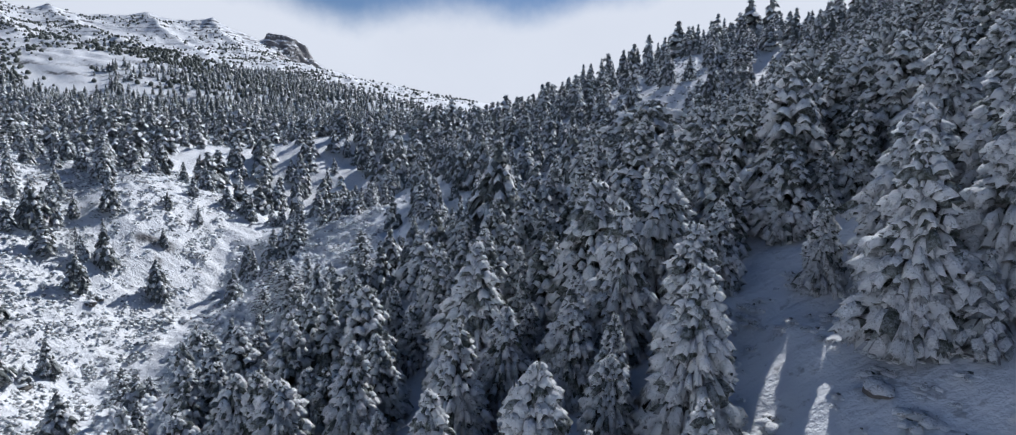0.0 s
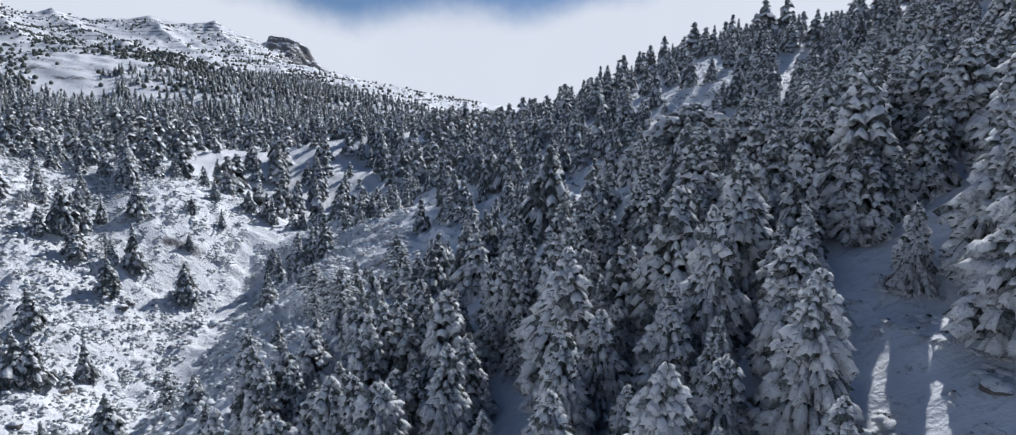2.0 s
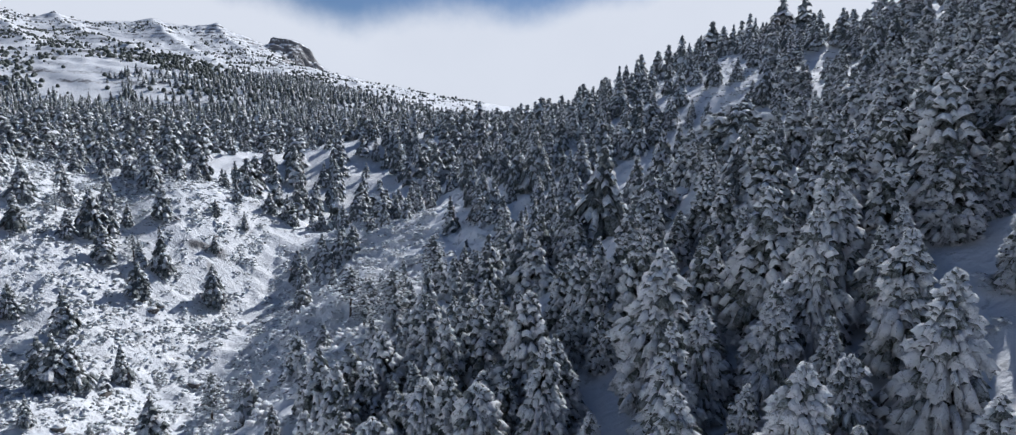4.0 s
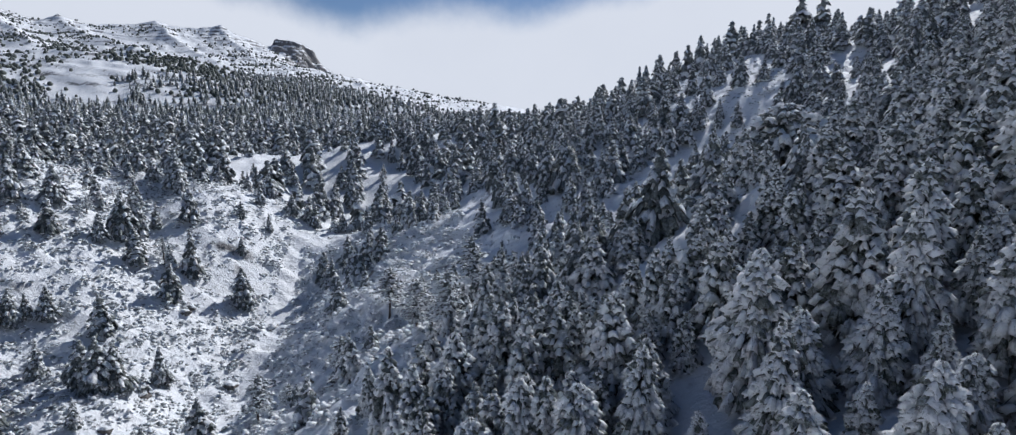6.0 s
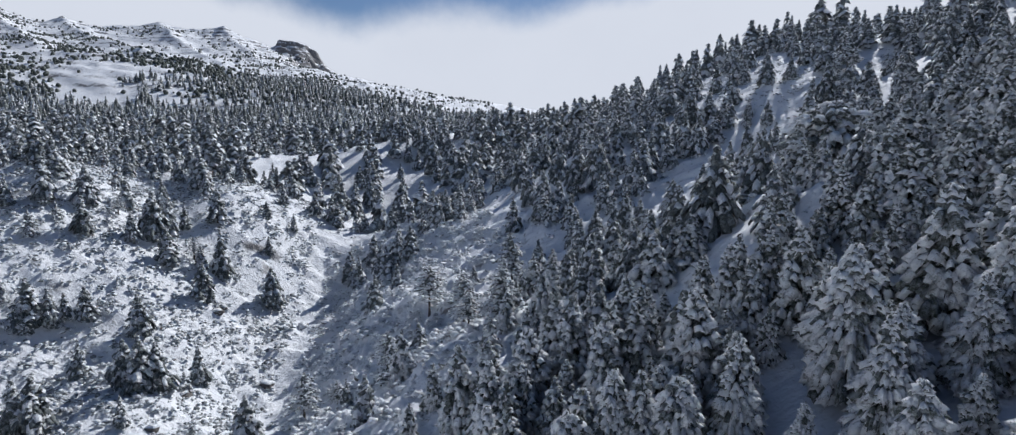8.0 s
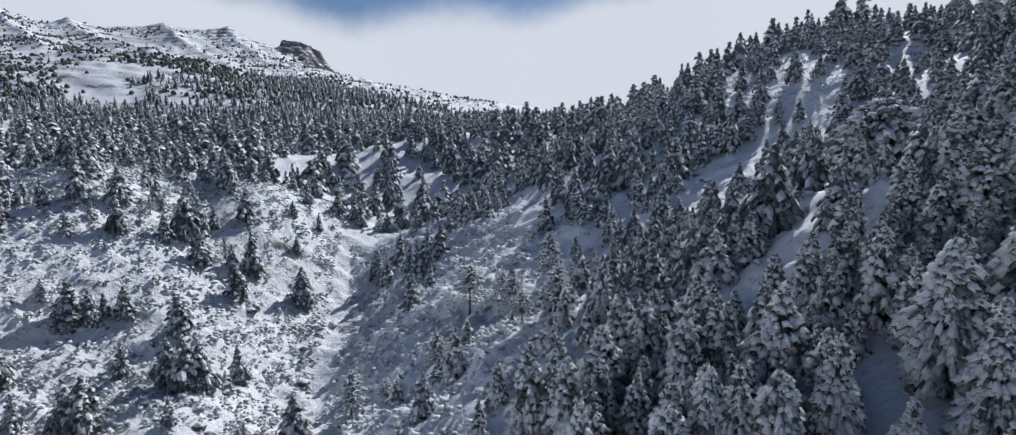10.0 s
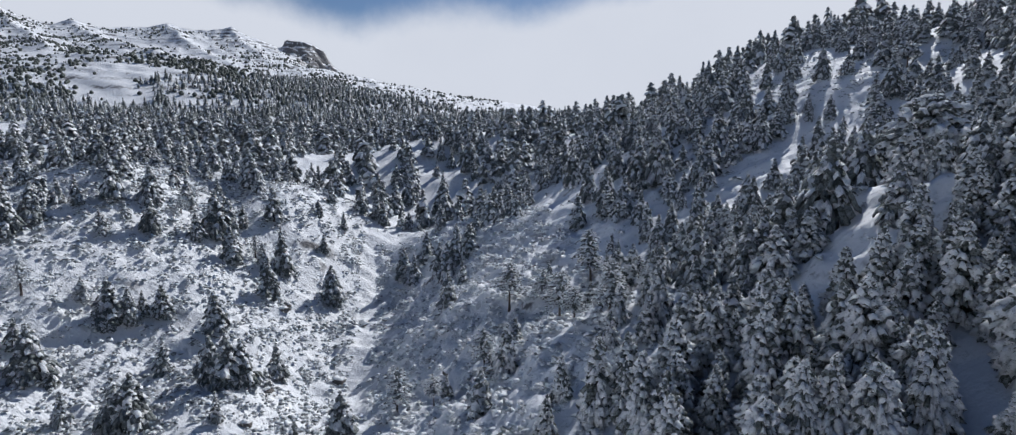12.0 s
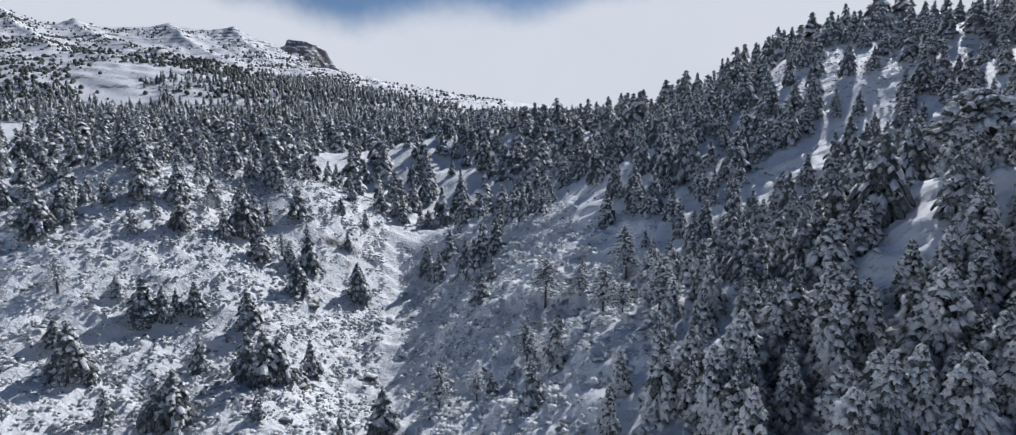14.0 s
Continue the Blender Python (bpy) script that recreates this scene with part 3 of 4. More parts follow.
LABELS = ["fir tree heavily laden with thick clumps of snow", "snow-clad fir tree with drooping branches on the slope", "broad old fir tree plastered with snow"]
near_kinds = [dict(label=LABELS[i % 3], seed=40 + i, tiers=27, wide=0.31, along=4, across=5, bare=0.14, sag=0.7, puff=0.26, lumps=0.45, ragged=0.55, core=0.72, spread=(2.55, 2.2, 2.8, 2.35, 2.6)[i], power=(0.7, 0.64, 0.6, 0.74, 0.66)[i], lean=(0, 0.02, -0.02, 0.01, 0)[i], gaps=0.14) for i in range(5)]
second_kinds = [dict(label=LABELS[(i + 1) % 3], seed=50 + i, tiers=20, wide=0.40, along=3, across=4, sag=0.75, puff=0.24, lumps=0.4, ragged=0.5, spread=(2.5, 2.2, 2.7, 2.35, 2.55)[i], power=(0.68, 0.62, 0.58, 0.72, 0.62)[i], lean=(0, -0.02, 0.02, 0.01, 0)[i], bare=0.22, gaps=0.12) for i in range(5)]
mid_kinds = [dict(label=("frosted fir tree standing among other firs", "snow-dusted fir tree on the mountainside", "slim fir tree white with snow")[i % 3], seed=60 + i, tiers=19, wide=0.45, along=3, across=3, spread=(2.2, 2.4, 1.95, 2.2, 2.5)[i], lean=(0, 0.03, 0, -0.03, 0.02)[i], needles=DUSTED, power=(0.78, 0.70, 0.84, 0.76, 0.66)[i], ragged=0.7, bare=0.42, gaps=0.2) for i in range(5)]
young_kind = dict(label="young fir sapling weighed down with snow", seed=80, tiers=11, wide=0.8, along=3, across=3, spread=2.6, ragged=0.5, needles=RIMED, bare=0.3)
pine_kinds = [dict(label="wind-bent pine with a bare trunk and frosted flat crown", name="pine_tree", group="bare-trunked pines on the spur", seed=84 + i, branches=64, sides=4, rings=1, around=5, spread=2.7, low=(4.0, 3.2)[i], power=0.42, pads=0.9, core=0.45, ragged=0.8, sag=0.3, lean=(0.03, -0.04)[i], girth=0.22, threshold=0.1, needles=DUSTED, limbs=7) for i in range(2)]
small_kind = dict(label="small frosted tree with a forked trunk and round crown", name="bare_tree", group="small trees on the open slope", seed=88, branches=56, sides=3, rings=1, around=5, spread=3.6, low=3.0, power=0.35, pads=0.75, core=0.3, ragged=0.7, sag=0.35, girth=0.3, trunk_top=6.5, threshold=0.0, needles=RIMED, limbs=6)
broad_kind = dict(label="broad flat-topped fir with wide snowy boughs and a dark hollow below", seed=86, tiers=9, wide=0.5, along=4, across=5, spread=5.2, power=0.5, low=3.6, sag=0.4, puff=0.25, lumps=0.45, ragged=0.6, bare=0.25, girth=0.3, limbs=6)
PLANS = {"broad": [broad_kind], "near": near_kinds, "second": second_kinds, "mid": mid_kinds, "young": [young_kind], "pine": pine_kinds, "small": [small_kind]}
made_kinds, taken = {}, []


def plant(kind, which, x, y, height, turn, wide=1.0):
    if kind == "near" and y > 41.5:
        kind = "second"
    m = Matrix.Translation((x, y, float(land(x, y)) - 0.1)) @ Matrix.Rotation(turn, 4, "Z") @ Matrix.Diagonal((height / 10 * wide, height / 10 * wide, height / 10, 1))
    taken.append((x, y))
    key = (kind, which)
    if key not in made_kinds:
        made_kinds[key] = make_fir(**PLANS[kind][which])
        made_kinds[key].matrix_basis = m
        return made_kinds[key]
    source = made_kinds[key]
    keep, source.scale = source.scale.copy(), (1, 1, 1)
    made = copy_thing(source, m)
    source.scale = keep
    return made


# firs close to the camera's line: x, y, height of the tip
NEAR_FIRS = [
    (8.4, 27.1, 35), (10.6, 48.8, 34.9), (-20.9, 39.4, 21.8), (-15.6, 40.2, 24.4), (0.3, 52.4, 32.6), (-25.1, 49.5, 19.7), (-26.3, 43, 20.6), (-10.2, 46.7, 28.7),
    (3.9, 35.2, 32.4), (17.7, 49, 42.6), (-4.6, 46.3, 26.9), (6.8, 36.8, 36.7), (-13.6, 43.8, 23.3), (17.1, 34.3, 37.1), (-16.1, 52.1, 25.9), (-0.8, 56.2, 34.3),
    (-1, 44.6, 30.7), (-13.5, 38, 24.8), (-14, 51, 26.4), (15.3, 50, 40.8), (-10.3, 49.8, 27.6), (7.3, 50.5, 34.7), (18.6, 62.2, 40.9), (-3.5, 56.2, 31.3),
    (11.7, 58.8, 38.1), (-8.3, 44.4, 25.9), (-16.7, 49.6, 25.6), (-8.3, 42.2, 26.3), (4.2, 58.3, 33.1), (-17.5, 40.7, 24.1),
]
STEEP_FIRS = [
    (-4.6, 50.4, 30.1), (-26.5, 52.2, 20.6), (-16.1, 64.7, 23.4), (-27.4, 56.3, 18.1), (-9.9, 58.1, 25), (23.5, 43.8, 42.9), (-5.3, 53.5, 30.8), (1.8, 41.3, 28.9),
    (-2.5, 34, 30.2), (-1.5, 48.2, 32.8), (26, 50, 43), (17.3, 26.6, 40.9), (20, 31.7, 42.2), (11.7, 43.5, 37.6), (26.9, 40.7, 47.2), (-21, 49, 20.3),
    (1.1, 49, 31.2), (0.1, 37.2, 29.9), (4.2, 51.5, 31.7), (-17, 43.3, 23.3), (-12.8, 48.8, 22.2), (-33, 63.9, 15.8), (-10.8, 61.9, 24.6), (-35, 59.3, 13.3),
    (1.9, 60, 34.7),
]
MORE_FIRS = [
    (16.5, 66.8, 41.8), (-17.7, 67, 22.6), (19.1, 110.7, 40.9), (7.4, 93.8, 36.9), (20.8, 123.1, 42.1), (-3.6, 78.4, 33.9), (-15.7, 68.9, 23.6), (-16.2, 72.7, 25),
    (-21.3, 76.1, 22.4), (-7.8, 73.6, 30.9), (-7.4, 105, 29.5), (-14.3, 74.1, 27), (-10.3, 72.1, 30.3), (8.3, 83.4, 38.9), (0.2, 76, 36.8), (14.7, 72, 41),
    (20.9, 69.5, 41), (1, 86, 33.5), (17.9, 80.7, 40.4), (17.8, 96.6, 39.9), (-12.3, 67.5, 24.4), (-13.6, 86, 25.5), (-11, 137, 30), (-16.3, 91.6, 23),
    (-6.5, 79.5, 29.4), (-48, 84.8, 5.2), (53, 239, 71.7), (26, 215, 61.5), (3.4, 235, 49.7), (20.4, 228, 57.7), (23.6, 212, 61), (37.6, 221.6, 67),
    (50, 239, 71.6), (65.3, 240, 78), (75, 235.6, 80.4), (77.7, 236, 78.8), (-6.7, 292, 46.4), (-18, 308, 46.6), (26.9, 193, 56), (12, 232, 53.9),
    (44, 230, 68.5), (57, 240, 74.5), (30, 217, 63.5),
]
# firs on the open slope across the gully: x, y, height of the tree
OPEN_FIRS = [
    (-120.8, 99.1, 6), (-116, 95.5, 10.8), (-113.5, 96.3, 5.4), (-99.2, 89.3, 10), (-96.8, 89.8, 9.9), (-113.2, 110.9, 5.1), (-114.3, 110.3, 5.1),
    (-118.6, 113.2, 4.9), (-113.3, 112.7, 9.5), (-110.8, 114.6, 7.5), (-109.6, 117, 5.7), (-106.8, 118.7, 7.1), (-100.6, 106.5, 7.7), (-96.7, 119.2, 9.1), (-91.1, 103.9, 9),
    (-87.5, 102.4, 10.9), (-85.8, 104.5, 9.9), (-85, 92.3, 5.3), (-83.3, 114.1, 8.3), (-83.5, 108.9, 4.3), (-64.8, 90.3, 8.4), (-93.9, 139.1, 9.3), (-94.5, 150.9, 12.3),
    (-88.9, 167, 5.3), (-82.8, 151.9, 10.6), (-101.5, 165.8, 9.4), (-93.4, 178.1, 5.5), (-87.9, 184.4, 5.8),
]
CREST_FIRS = [
    (-103.4, 143.7, 9.1), (-108.8, 148, 12.3), (-107.8, 152.9, 10.4), (-110.8, 142.5, 7), (-107.6, 160.6, 6.7), (-117.5, 136.1, 9.2), (-119.1, 136.5, 3.9),
    (-122.9, 136, 4.3), (-125.6, 131.1, 3.7), (-132, 134, 7.4), (-135.7, 125.3, 9.1), (-136.7, 119.4, 9.8), (-127.3, 139.1, 11), (-121.9, 145, 9.7), (-79.8, 202.1, 9),
    (-82.2, 204.1, 9), (-86.7, 201.2, 7.3), (-94.3, 195.3, 7), (-84.4, 255.6, 9.8), (-102.6, 250.4, 10.2), (-98.5, 263.7, 11.5), (-108, 259.2, 11.5), (-76.9, 238.9, 11.5),
    (-60.8, 209.7, 11.5), (-64.2, 163.2, 9), (-62, 171.2, 9), (-56.3, 153.7, 9), (-52.5, 157.5, 9), (-48.8, 150.6, 8.7), (-45.7, 176.2, 9), (-67.8, 169.7, 9),
    (-42, 172.5, 9),
]
FOOT_FIRS = [
    (-143.4, 121.5, 3.9), (-151.6, 130, 8.3), (-158.1, 145.9, 9.1), (-138.3, 152.3, 9.5), (-62.9, 222.5, 13), (-79.9, 226.8, 11), (-152.5, 181.4, 15), (-174.5, 200, 15),
    (-195.2, 218.2, 15), (-111.2, 209.3, 11.7), (-191.5, 198.6, 15),
]
FOREST_FIRS = [
    (18.8, 24.6, 4.6), (21.2, 26.4, 10.5), (23.5, 30.5, 10), (5.8, 32.5, 5.9), (-14.1, 79.4, 9.5), (-25, 60.4, 4.3), (-12.3, 52.5, 7), (-13.5, 57.9, 8.5),
    (-29.8, 58.3, 9.8), (17.8, 195, 9.5), (38, 160, 9.5), (-5.7, 141, 13.5), (6.4, 142, 9.5), (3.3, 109, 9.5), (41.3, 135, 9.5), (25.8, 96.3, 9.5),
    (8.5, 86, 11.5), (-63.4, 230, 15), (-76.8, 244, 17), (-55.7, 258, 16.5), (-41.9, 236, 12), (14, 176, 9.5), (31.4, 178, 9.5), (59.7, 172, 9.5),
    (26, 186, 9.5), (40, 190, 9.5), (20, 160, 9.5), (19.6, 45.6, 11.5), (20.6, 42.4, 5.5), (-1.7, 39.6, 11.5),
]
# several are extra firs, set up-sun to shade snow that lay too bright
GAP_FIRS = [
    (22.6, 50, 10), (24.5, 55, 11), (5.8, 41.7, 11.1), (10, 41.5, 10.9), (13.5, 52.4, 8.4), (7.2, 55, 7.7), (11.7, 63.6, 7.4), (-3.9, 115, 9.6),
    (-4.5, 93.4, 8.9), (-9.6, 143, 12), (-4.6, 140, 10), (-5, 173, 11), (1, 158, 11), (-2, 182, 11), (-12, 190, 11), (-18, 192, 10),
    (-24, 193, 9.5), (-29, 190, 8.5), (-34, 181, 8), (-38, 168, 7.5), (-42, 158, 7), (-22, 171, 12), (-18, 177, 12), (-20, 150, 10.5), (-13, 155, 10.5), (-11, 168, 11), (-7, 176, 11), (-15, 181, 12), (-24, 137, 8.5), (-1, 72.5, 12.5), (8, 82, 12), (-25, 222, 10),
    (-21, 216, 10), (-15, 215, 10), (-17.5, 141, 10), (-67, 297, 14), (-63, 292, 14), (-70, 286, 12), (-60, 300, 13), (-56, 288, 14), (-52, 283, 13), (-75, 303, 13), (-65, 281, 10),
    (49.5, 112, 9), (47, 107.5, 8.5), (54.5, 118.5, 9.5), (53.5, 112, 8.5), (57, 124, 9),
]
SPUR_PINES = [(-31.5, 89, 9.3), (-33.1, 106.3, 7.5), (-30.2, 79.6, 5.9), (-26.1, 76.3, 8.6), (-50.3, 88.7, 5.4), (-56.5, 92.1, 9), (-39, 108.3, 9.4), (-42.7, 90.4, 7.6), (-17.4, 102.4, 5.5), (-24.4, 110.2, 10.6)]
SMALL_TREES = [(-126, 108.3, 7), (-100.7, 150.3, 6), (-117.1, 148.6, 4.8)]
dice = random.Random(3)
for i, (x, y, tip) in enumerate(NEAR_FIRS + STEEP_FIRS):
    tall = tip - float(land(x, y))
    plant("near", i % 5, x, y, min(max(tall, 4.0), 14.0), dice.uniform(0, 6.3), 1.0 if tall < 10 else 0.9)
for i, (x, y, tip) in enumerate(MORE_FIRS):
    tall = tip - float(land(x, y))
    plant("near" if y < 66 else "mid", i % 4, x, y, min(max(tall, 4.0), 14.0), dice.uniform(0, 6.3))
for i, (x, y, tall) in enumerate(FOREST_FIRS + GAP_FIRS):
    plant("young" if tall < 5 else "near" if y < 60 else "mid", 0 if tall < 5 else i % 5, x, y, tall, dice.uniform(0, 6.3))
for i, (x, y, tall) in enumerate(SPUR_PINES):
    plant("pine", i % 2, x, y, tall, dice.uniform(0, 6.3))
for x, y, tip in [(51, 147, 58.5), (18.5, 85.5, 44.4)]:
    plant("broad", 0, x, y, tip - float(land(x, y)), dice.uniform(0, 6.3))
for x, y, tall in SMALL_TREES:
    plant("small", 0, x, y, tall, dice.uniform(0, 6.3))
for i, (x, y, tall) in enumerate(OPEN_FIRS + CREST_FIRS + FOOT_FIRS):
    plant("young" if tall < 5 else "mid", 0 if tall < 5 else i % 5, x, y, tall, dice.uniform(0, 6.3), dice.uniform(1.0, 1.35))

# open snow between the trees: x, y, half-width
CLEARINGS = [(20, 35.5, 2.2), (22.5, 38, 2.2), (25, 40.8, 2), (-5, 60, 3), (-3, 62, 4), (0, 67.5, 3.5), (3, 73, 3.5), (6, 79, 3), (-33, 83, 6), (13, 24, 4), (17, 21, 4), (21, 22, 3), (16.5, 34, 2.6), (19, 38.5, 3), (21.5, 43, 3), (24, 47.5, 2.5), (13.5, 29.5, 4.2), (14.5, 35, 3.2), (16.2, 40, 2.6), (-32, 68, 5), (-19.4, 76, 3.5), (4, 78.5, 3), (14, 130, 9), (24, 136, 5), (4, 120, 5), (-24, 162, 8), (-36, 97, 9), (-42, 112, 10), (-34, 128, 10), (-25, 145, 11), (42, 168, 8),
             (50, 160, 5), (-5, 66, 3), (2, 180, 5), (-4.3, 41.6, 2.6), (4.0, 38.7, 2.6), (-4.7, 41.6, 2.6), (1.5, 78.4, 4.5), (9.2, 130.5, 5.5), (-19.3, 48.8, 2.6), (1.5, 38.8, 2.6), (-240, 548, 20), (-262, 540, 16), (-226, 367, 9), (-372, 690, 22), (-118, 263, 8), (-101, 262, 7), (-90, 265, 7), (-83, 251, 6), (-76, 240, 7), (-75, 228, 5), (-93, 230, 8),
             (-83, 210, 8), (-75, 196, 8), (50, 134, 3), (54, 140, 3), (58, 146, 3), (62, 153, 3), (66, 160, 3), (47, 184, 6), (51, 200, 6)]


THIN_WOODS = [(40, 158, 9, 22), (60, 146, 3, 12), (35, 136, 4, 14)]


def gully(y):
    return float(np.interp(y, GULLY_Y, GULLY_X))


def wooded(x, y):
    """How thick the wood stands, 0 to 1."""
    bed = gully(y)
    if any((x - a) ** 2 + (y - b) ** 2 < r * r for a, b, r in CLEARINGS):
        return 0.0
    if any(((x - a) / p) ** 2 + ((y - b) / q) ** 2 < 1 for a, b, p, q in THIN_WOODS):
        return 0.1
    if y > 380:
        return 0.72 + 0.28 * float(ease(-0.5, 0.1, ripple(x, y, 60, 2) + 0.5 * ripple(x, y, 22, 1)))
    if x > 18 and 160 < y < 330:
        return 0.2 + 0.6 * float(ease(-0.1, 0.3, ripple(x, y, 16, 1)))
    if -135 < x < -50 and 205 < y < 310 and ((x + 84) / 50) ** 2 + ((y - 256) / 54) ** 2 < 1:
        return 0.15 + 0.5 * float(ease(0.0, 0.3, ripple(x, y, 14, 3)))
    if y > 215 and x < -108 and y < 275:
        return 0.35 + 0.6 * float(ease(-0.2, 0.2, ripple(x, y, 24, 1)))
    if y > 215:
        return 0.85 if y > 300 or x > -58 else 0.4 * float(ease(-0.2, 0.3, ripple(x, y, 18, 3))) + 0.12
    if x > float(np.interp(y, [40, 60, 80, 100, 130, 165, 215], [-28, -31, -27, -25, -17, -6, -20])):
        return 1.0
    # the wood behind the spur's crest
    if y > 148 and bed + 24 < x < float(np.interp(y, [148, 161, 175, 190, 215], [-44, -37, -32, -20, -10])):
        return 0.7
    if x > bed + 8:
        return 0.04 if y < 115 else 0.1
    if x > bed - 5:
        return 0.0
    if y > 150 and x < -108:
        return 0.5 if y > 200 else 0.22
    return 0.02 if x > -118 or y < 125 else 0.2


def scatter(count, x0, x1, y0, y1, gap, seed, edge=None):
    """Places for trees about gap metres apart, as thick as the wood stands."""
    rng, cells, found = random.Random(seed), {}, []
    for a, b in taken:
        cells.setdefault((int(a // 6), int(b // 6)), []).append((a, b))
    tries = [(x0 + gap * (i + rng.uniform(0.05, 0.95)), y0 + gap * (j + rng.uniform(0.05, 0.95))) for i in range(int((x1 - x0) / gap)) for j in range(int((y1 - y0) / gap))]
    rng.shuffle(tries)
    for x, y in tries:
        if len(found) >= count:
            break
        if (edge and not edge(x, y)) or rng.random() > wooded(x, y):
            continue
        g = gap * rng.uniform(0.55, 0.9)
        i, j = int(x // 6), int(y // 6)
        if any((x - a) ** 2 + (y - b) ** 2 < g * g for p in (i - 1, i, i + 1) for q in (j - 1, j, j + 1) for a, b in cells.get((p, q), ())):
            continue
        cells.setdefault((i, j), []).append((x, y))
        found.append((x, y))
    return found


def in_sight(x, y):
    """Within the wedge of land that the walk looks over."""
    return -0.85 * (y + 8) - 52 < x < 0.80 * (y + 6) + 4


slope_wood = scatter(420, -34, 62, 20, 66, 3.3, 11, edge=in_sight) + scatter(260, -42, 70, 66, 112, 3.9, 14, edge=in_sight)
taken.extend(slope_wood)
for x, y in slope_wood:
    if y < 62:
        plant("near", dice.randrange(5), x, y, dice.uniform(5.5, 9.5), dice.uniform(0, 6.3), dice.uniform(0.95, 1.2))
slope_wood = [p for p in slope_wood if p[1] >= 62]
mid_wood = scatter(520, -165, 120, 60, 215, 4.5, 12, edge=in_sight)
taken.extend(mid_wood)


def grown(x, y):
    """How tall the firs grow there: low on the windy spur and above the gully, taller in the hollows."""
    return 0.78 if x < 8 and y < 132 else 0.7 if 25 < x < 60 and 105 < y < 150 else 0.85 if y < 110 else 1.0


def wood(name, label, places, template_count, heights, shape, seed, needles=None, sink=0.2, widths=(0.9, 1.3)):
    """Far woods: many small firs in one mesh."""
    rng = np.random.RandomState(seed)
    made = [(fan_crown if "tiers" in shape else skirt_crown)(seed + i, **shape) for i in range(template_count)]
    temps, flags = [(v, t) for v, t, _ in made], [f for _, _, f in made]
    vs, ts, fs, n = [], [], [], 0
    px, py = np.array(places).T
    zs = land(px, py)
    zs = np.where(np.hypot(px + 22, py) > 620, np.maximum(zs, mountain_height(px, py)), zs)
    for (x, y), z in zip(places, zs):
        i = rng.randint(template_count)
        v, t = temps[i]
        s, a = (heights[0] + (heights[1] - heights[0]) * rng.rand() ** 1.4) / 10 * grown(x, y), rng.rand() * 6.28
        w = s * rng.uniform(*widths)
        c, d = math.cos(a) * w, math.sin(a) * w
        vs.append(np.stack([x + v[:, 0] * c - v[:, 1] * d, y + v[:, 0] * d + v[:, 1] * c, z - sink + v[:, 2] * s], -1))
        ts.append(t + n)
        fs.append(flags[i])
        n += len(v)
    me = triangle_mesh(name, np.concatenate(vs), np.concatenate(ts), [needles or NEEDLES, SNOW], np.concatenate(fs))
    return tagged(new(name, me), label, "woods", kind="stuff")


def below_timberline(x, y):
    r, way = math.hypot(x + 22, y), math.degrees(math.atan2(x + 22, y))
    limit = np.interp(way, [-40, -37, -33, -30, -27.5, -25.5, -24, -22.5, -20, -17.5, -15, -12, -9.5, -7, 0], [835, 805, 785, 790, 815, 850, 860, 890, 1130, 1140, 1070, 1000, 940, 890, 820])
    return in_sight(x, y) and float(ripple(x, y, 40, 1)) * 0.5 + 0.5 < (limit - r) / 110 + 0.4


wood("slope_wood", "snow-clad firs crowded on the steep shaded slope", slope_wood, 6, (6.5, 11.0), dict(tiers=16, wide=0.5, along=3, across=4, spread=2.5, power=0.76, ragged=0.55, bare=0.2, gaps=0.16), 120)
wood("hillside_wood", "snow-laden firs crowded on the valley sides", mid_wood, 6, (6.0, 11.0), dict(tiers=13, wide=0.54, along=3, across=3, spread=2.45, power=0.76, ragged=0.6, bare=0.26, gaps=0.18), 130, needles=DUSTED)
near_wood = scatter(1100, -300, 200, 190, 430, 5.2, 21, in_sight)
taken.extend(near_wood)
wood("fir_wood", "dense wood of snow-dusted firs beyond the valley", near_wood, 5, (6.0, 17.0), dict(tiers=8, wide=0.92, along=3, across=3, spread=2.6, power=0.78, ragged=0.6, bare=0.35, gaps=0.15), 90, needles=DUSTED, widths=(0.9, 1.35))
far_wood = scatter(7000, -820, 330, 400, 1380, 6.8, 22, below_timberline)
wood("far_wood", "far fir forest thinning out up the mountain foot", far_wood, 6, (5.0, 13.0), dict(skirts=6, sides=6), 95, needles=DUSTED, widths=(0.85, 1.3))


# ---- low growth ----
def clump_arrays(seed, count, rings, around):
    """A cushion of snowed-in shrub, about 2 m across and 1 m high."""
    rng = np.random.RandomState(seed)
    vs, ts, n = [], [], 0
    for i in range(count):
        turn = i * 2.4 + rng.rand()
        way = np.array([math.cos(turn), math.sin(turn), 0])
        v, t = lobe(rng, np.array([0, 0, 0.45 + 0.3 * rng.rand()]) + way * 0.1, way, 0.5 + 0.5 * rng.rand(), 0.34, 0.24, 0.15, 0.35, rings, around)
        vs.append(v), ts.append(t + n)
        n += len(v)
    return np.concatenate(vs), np.concatenate(ts)


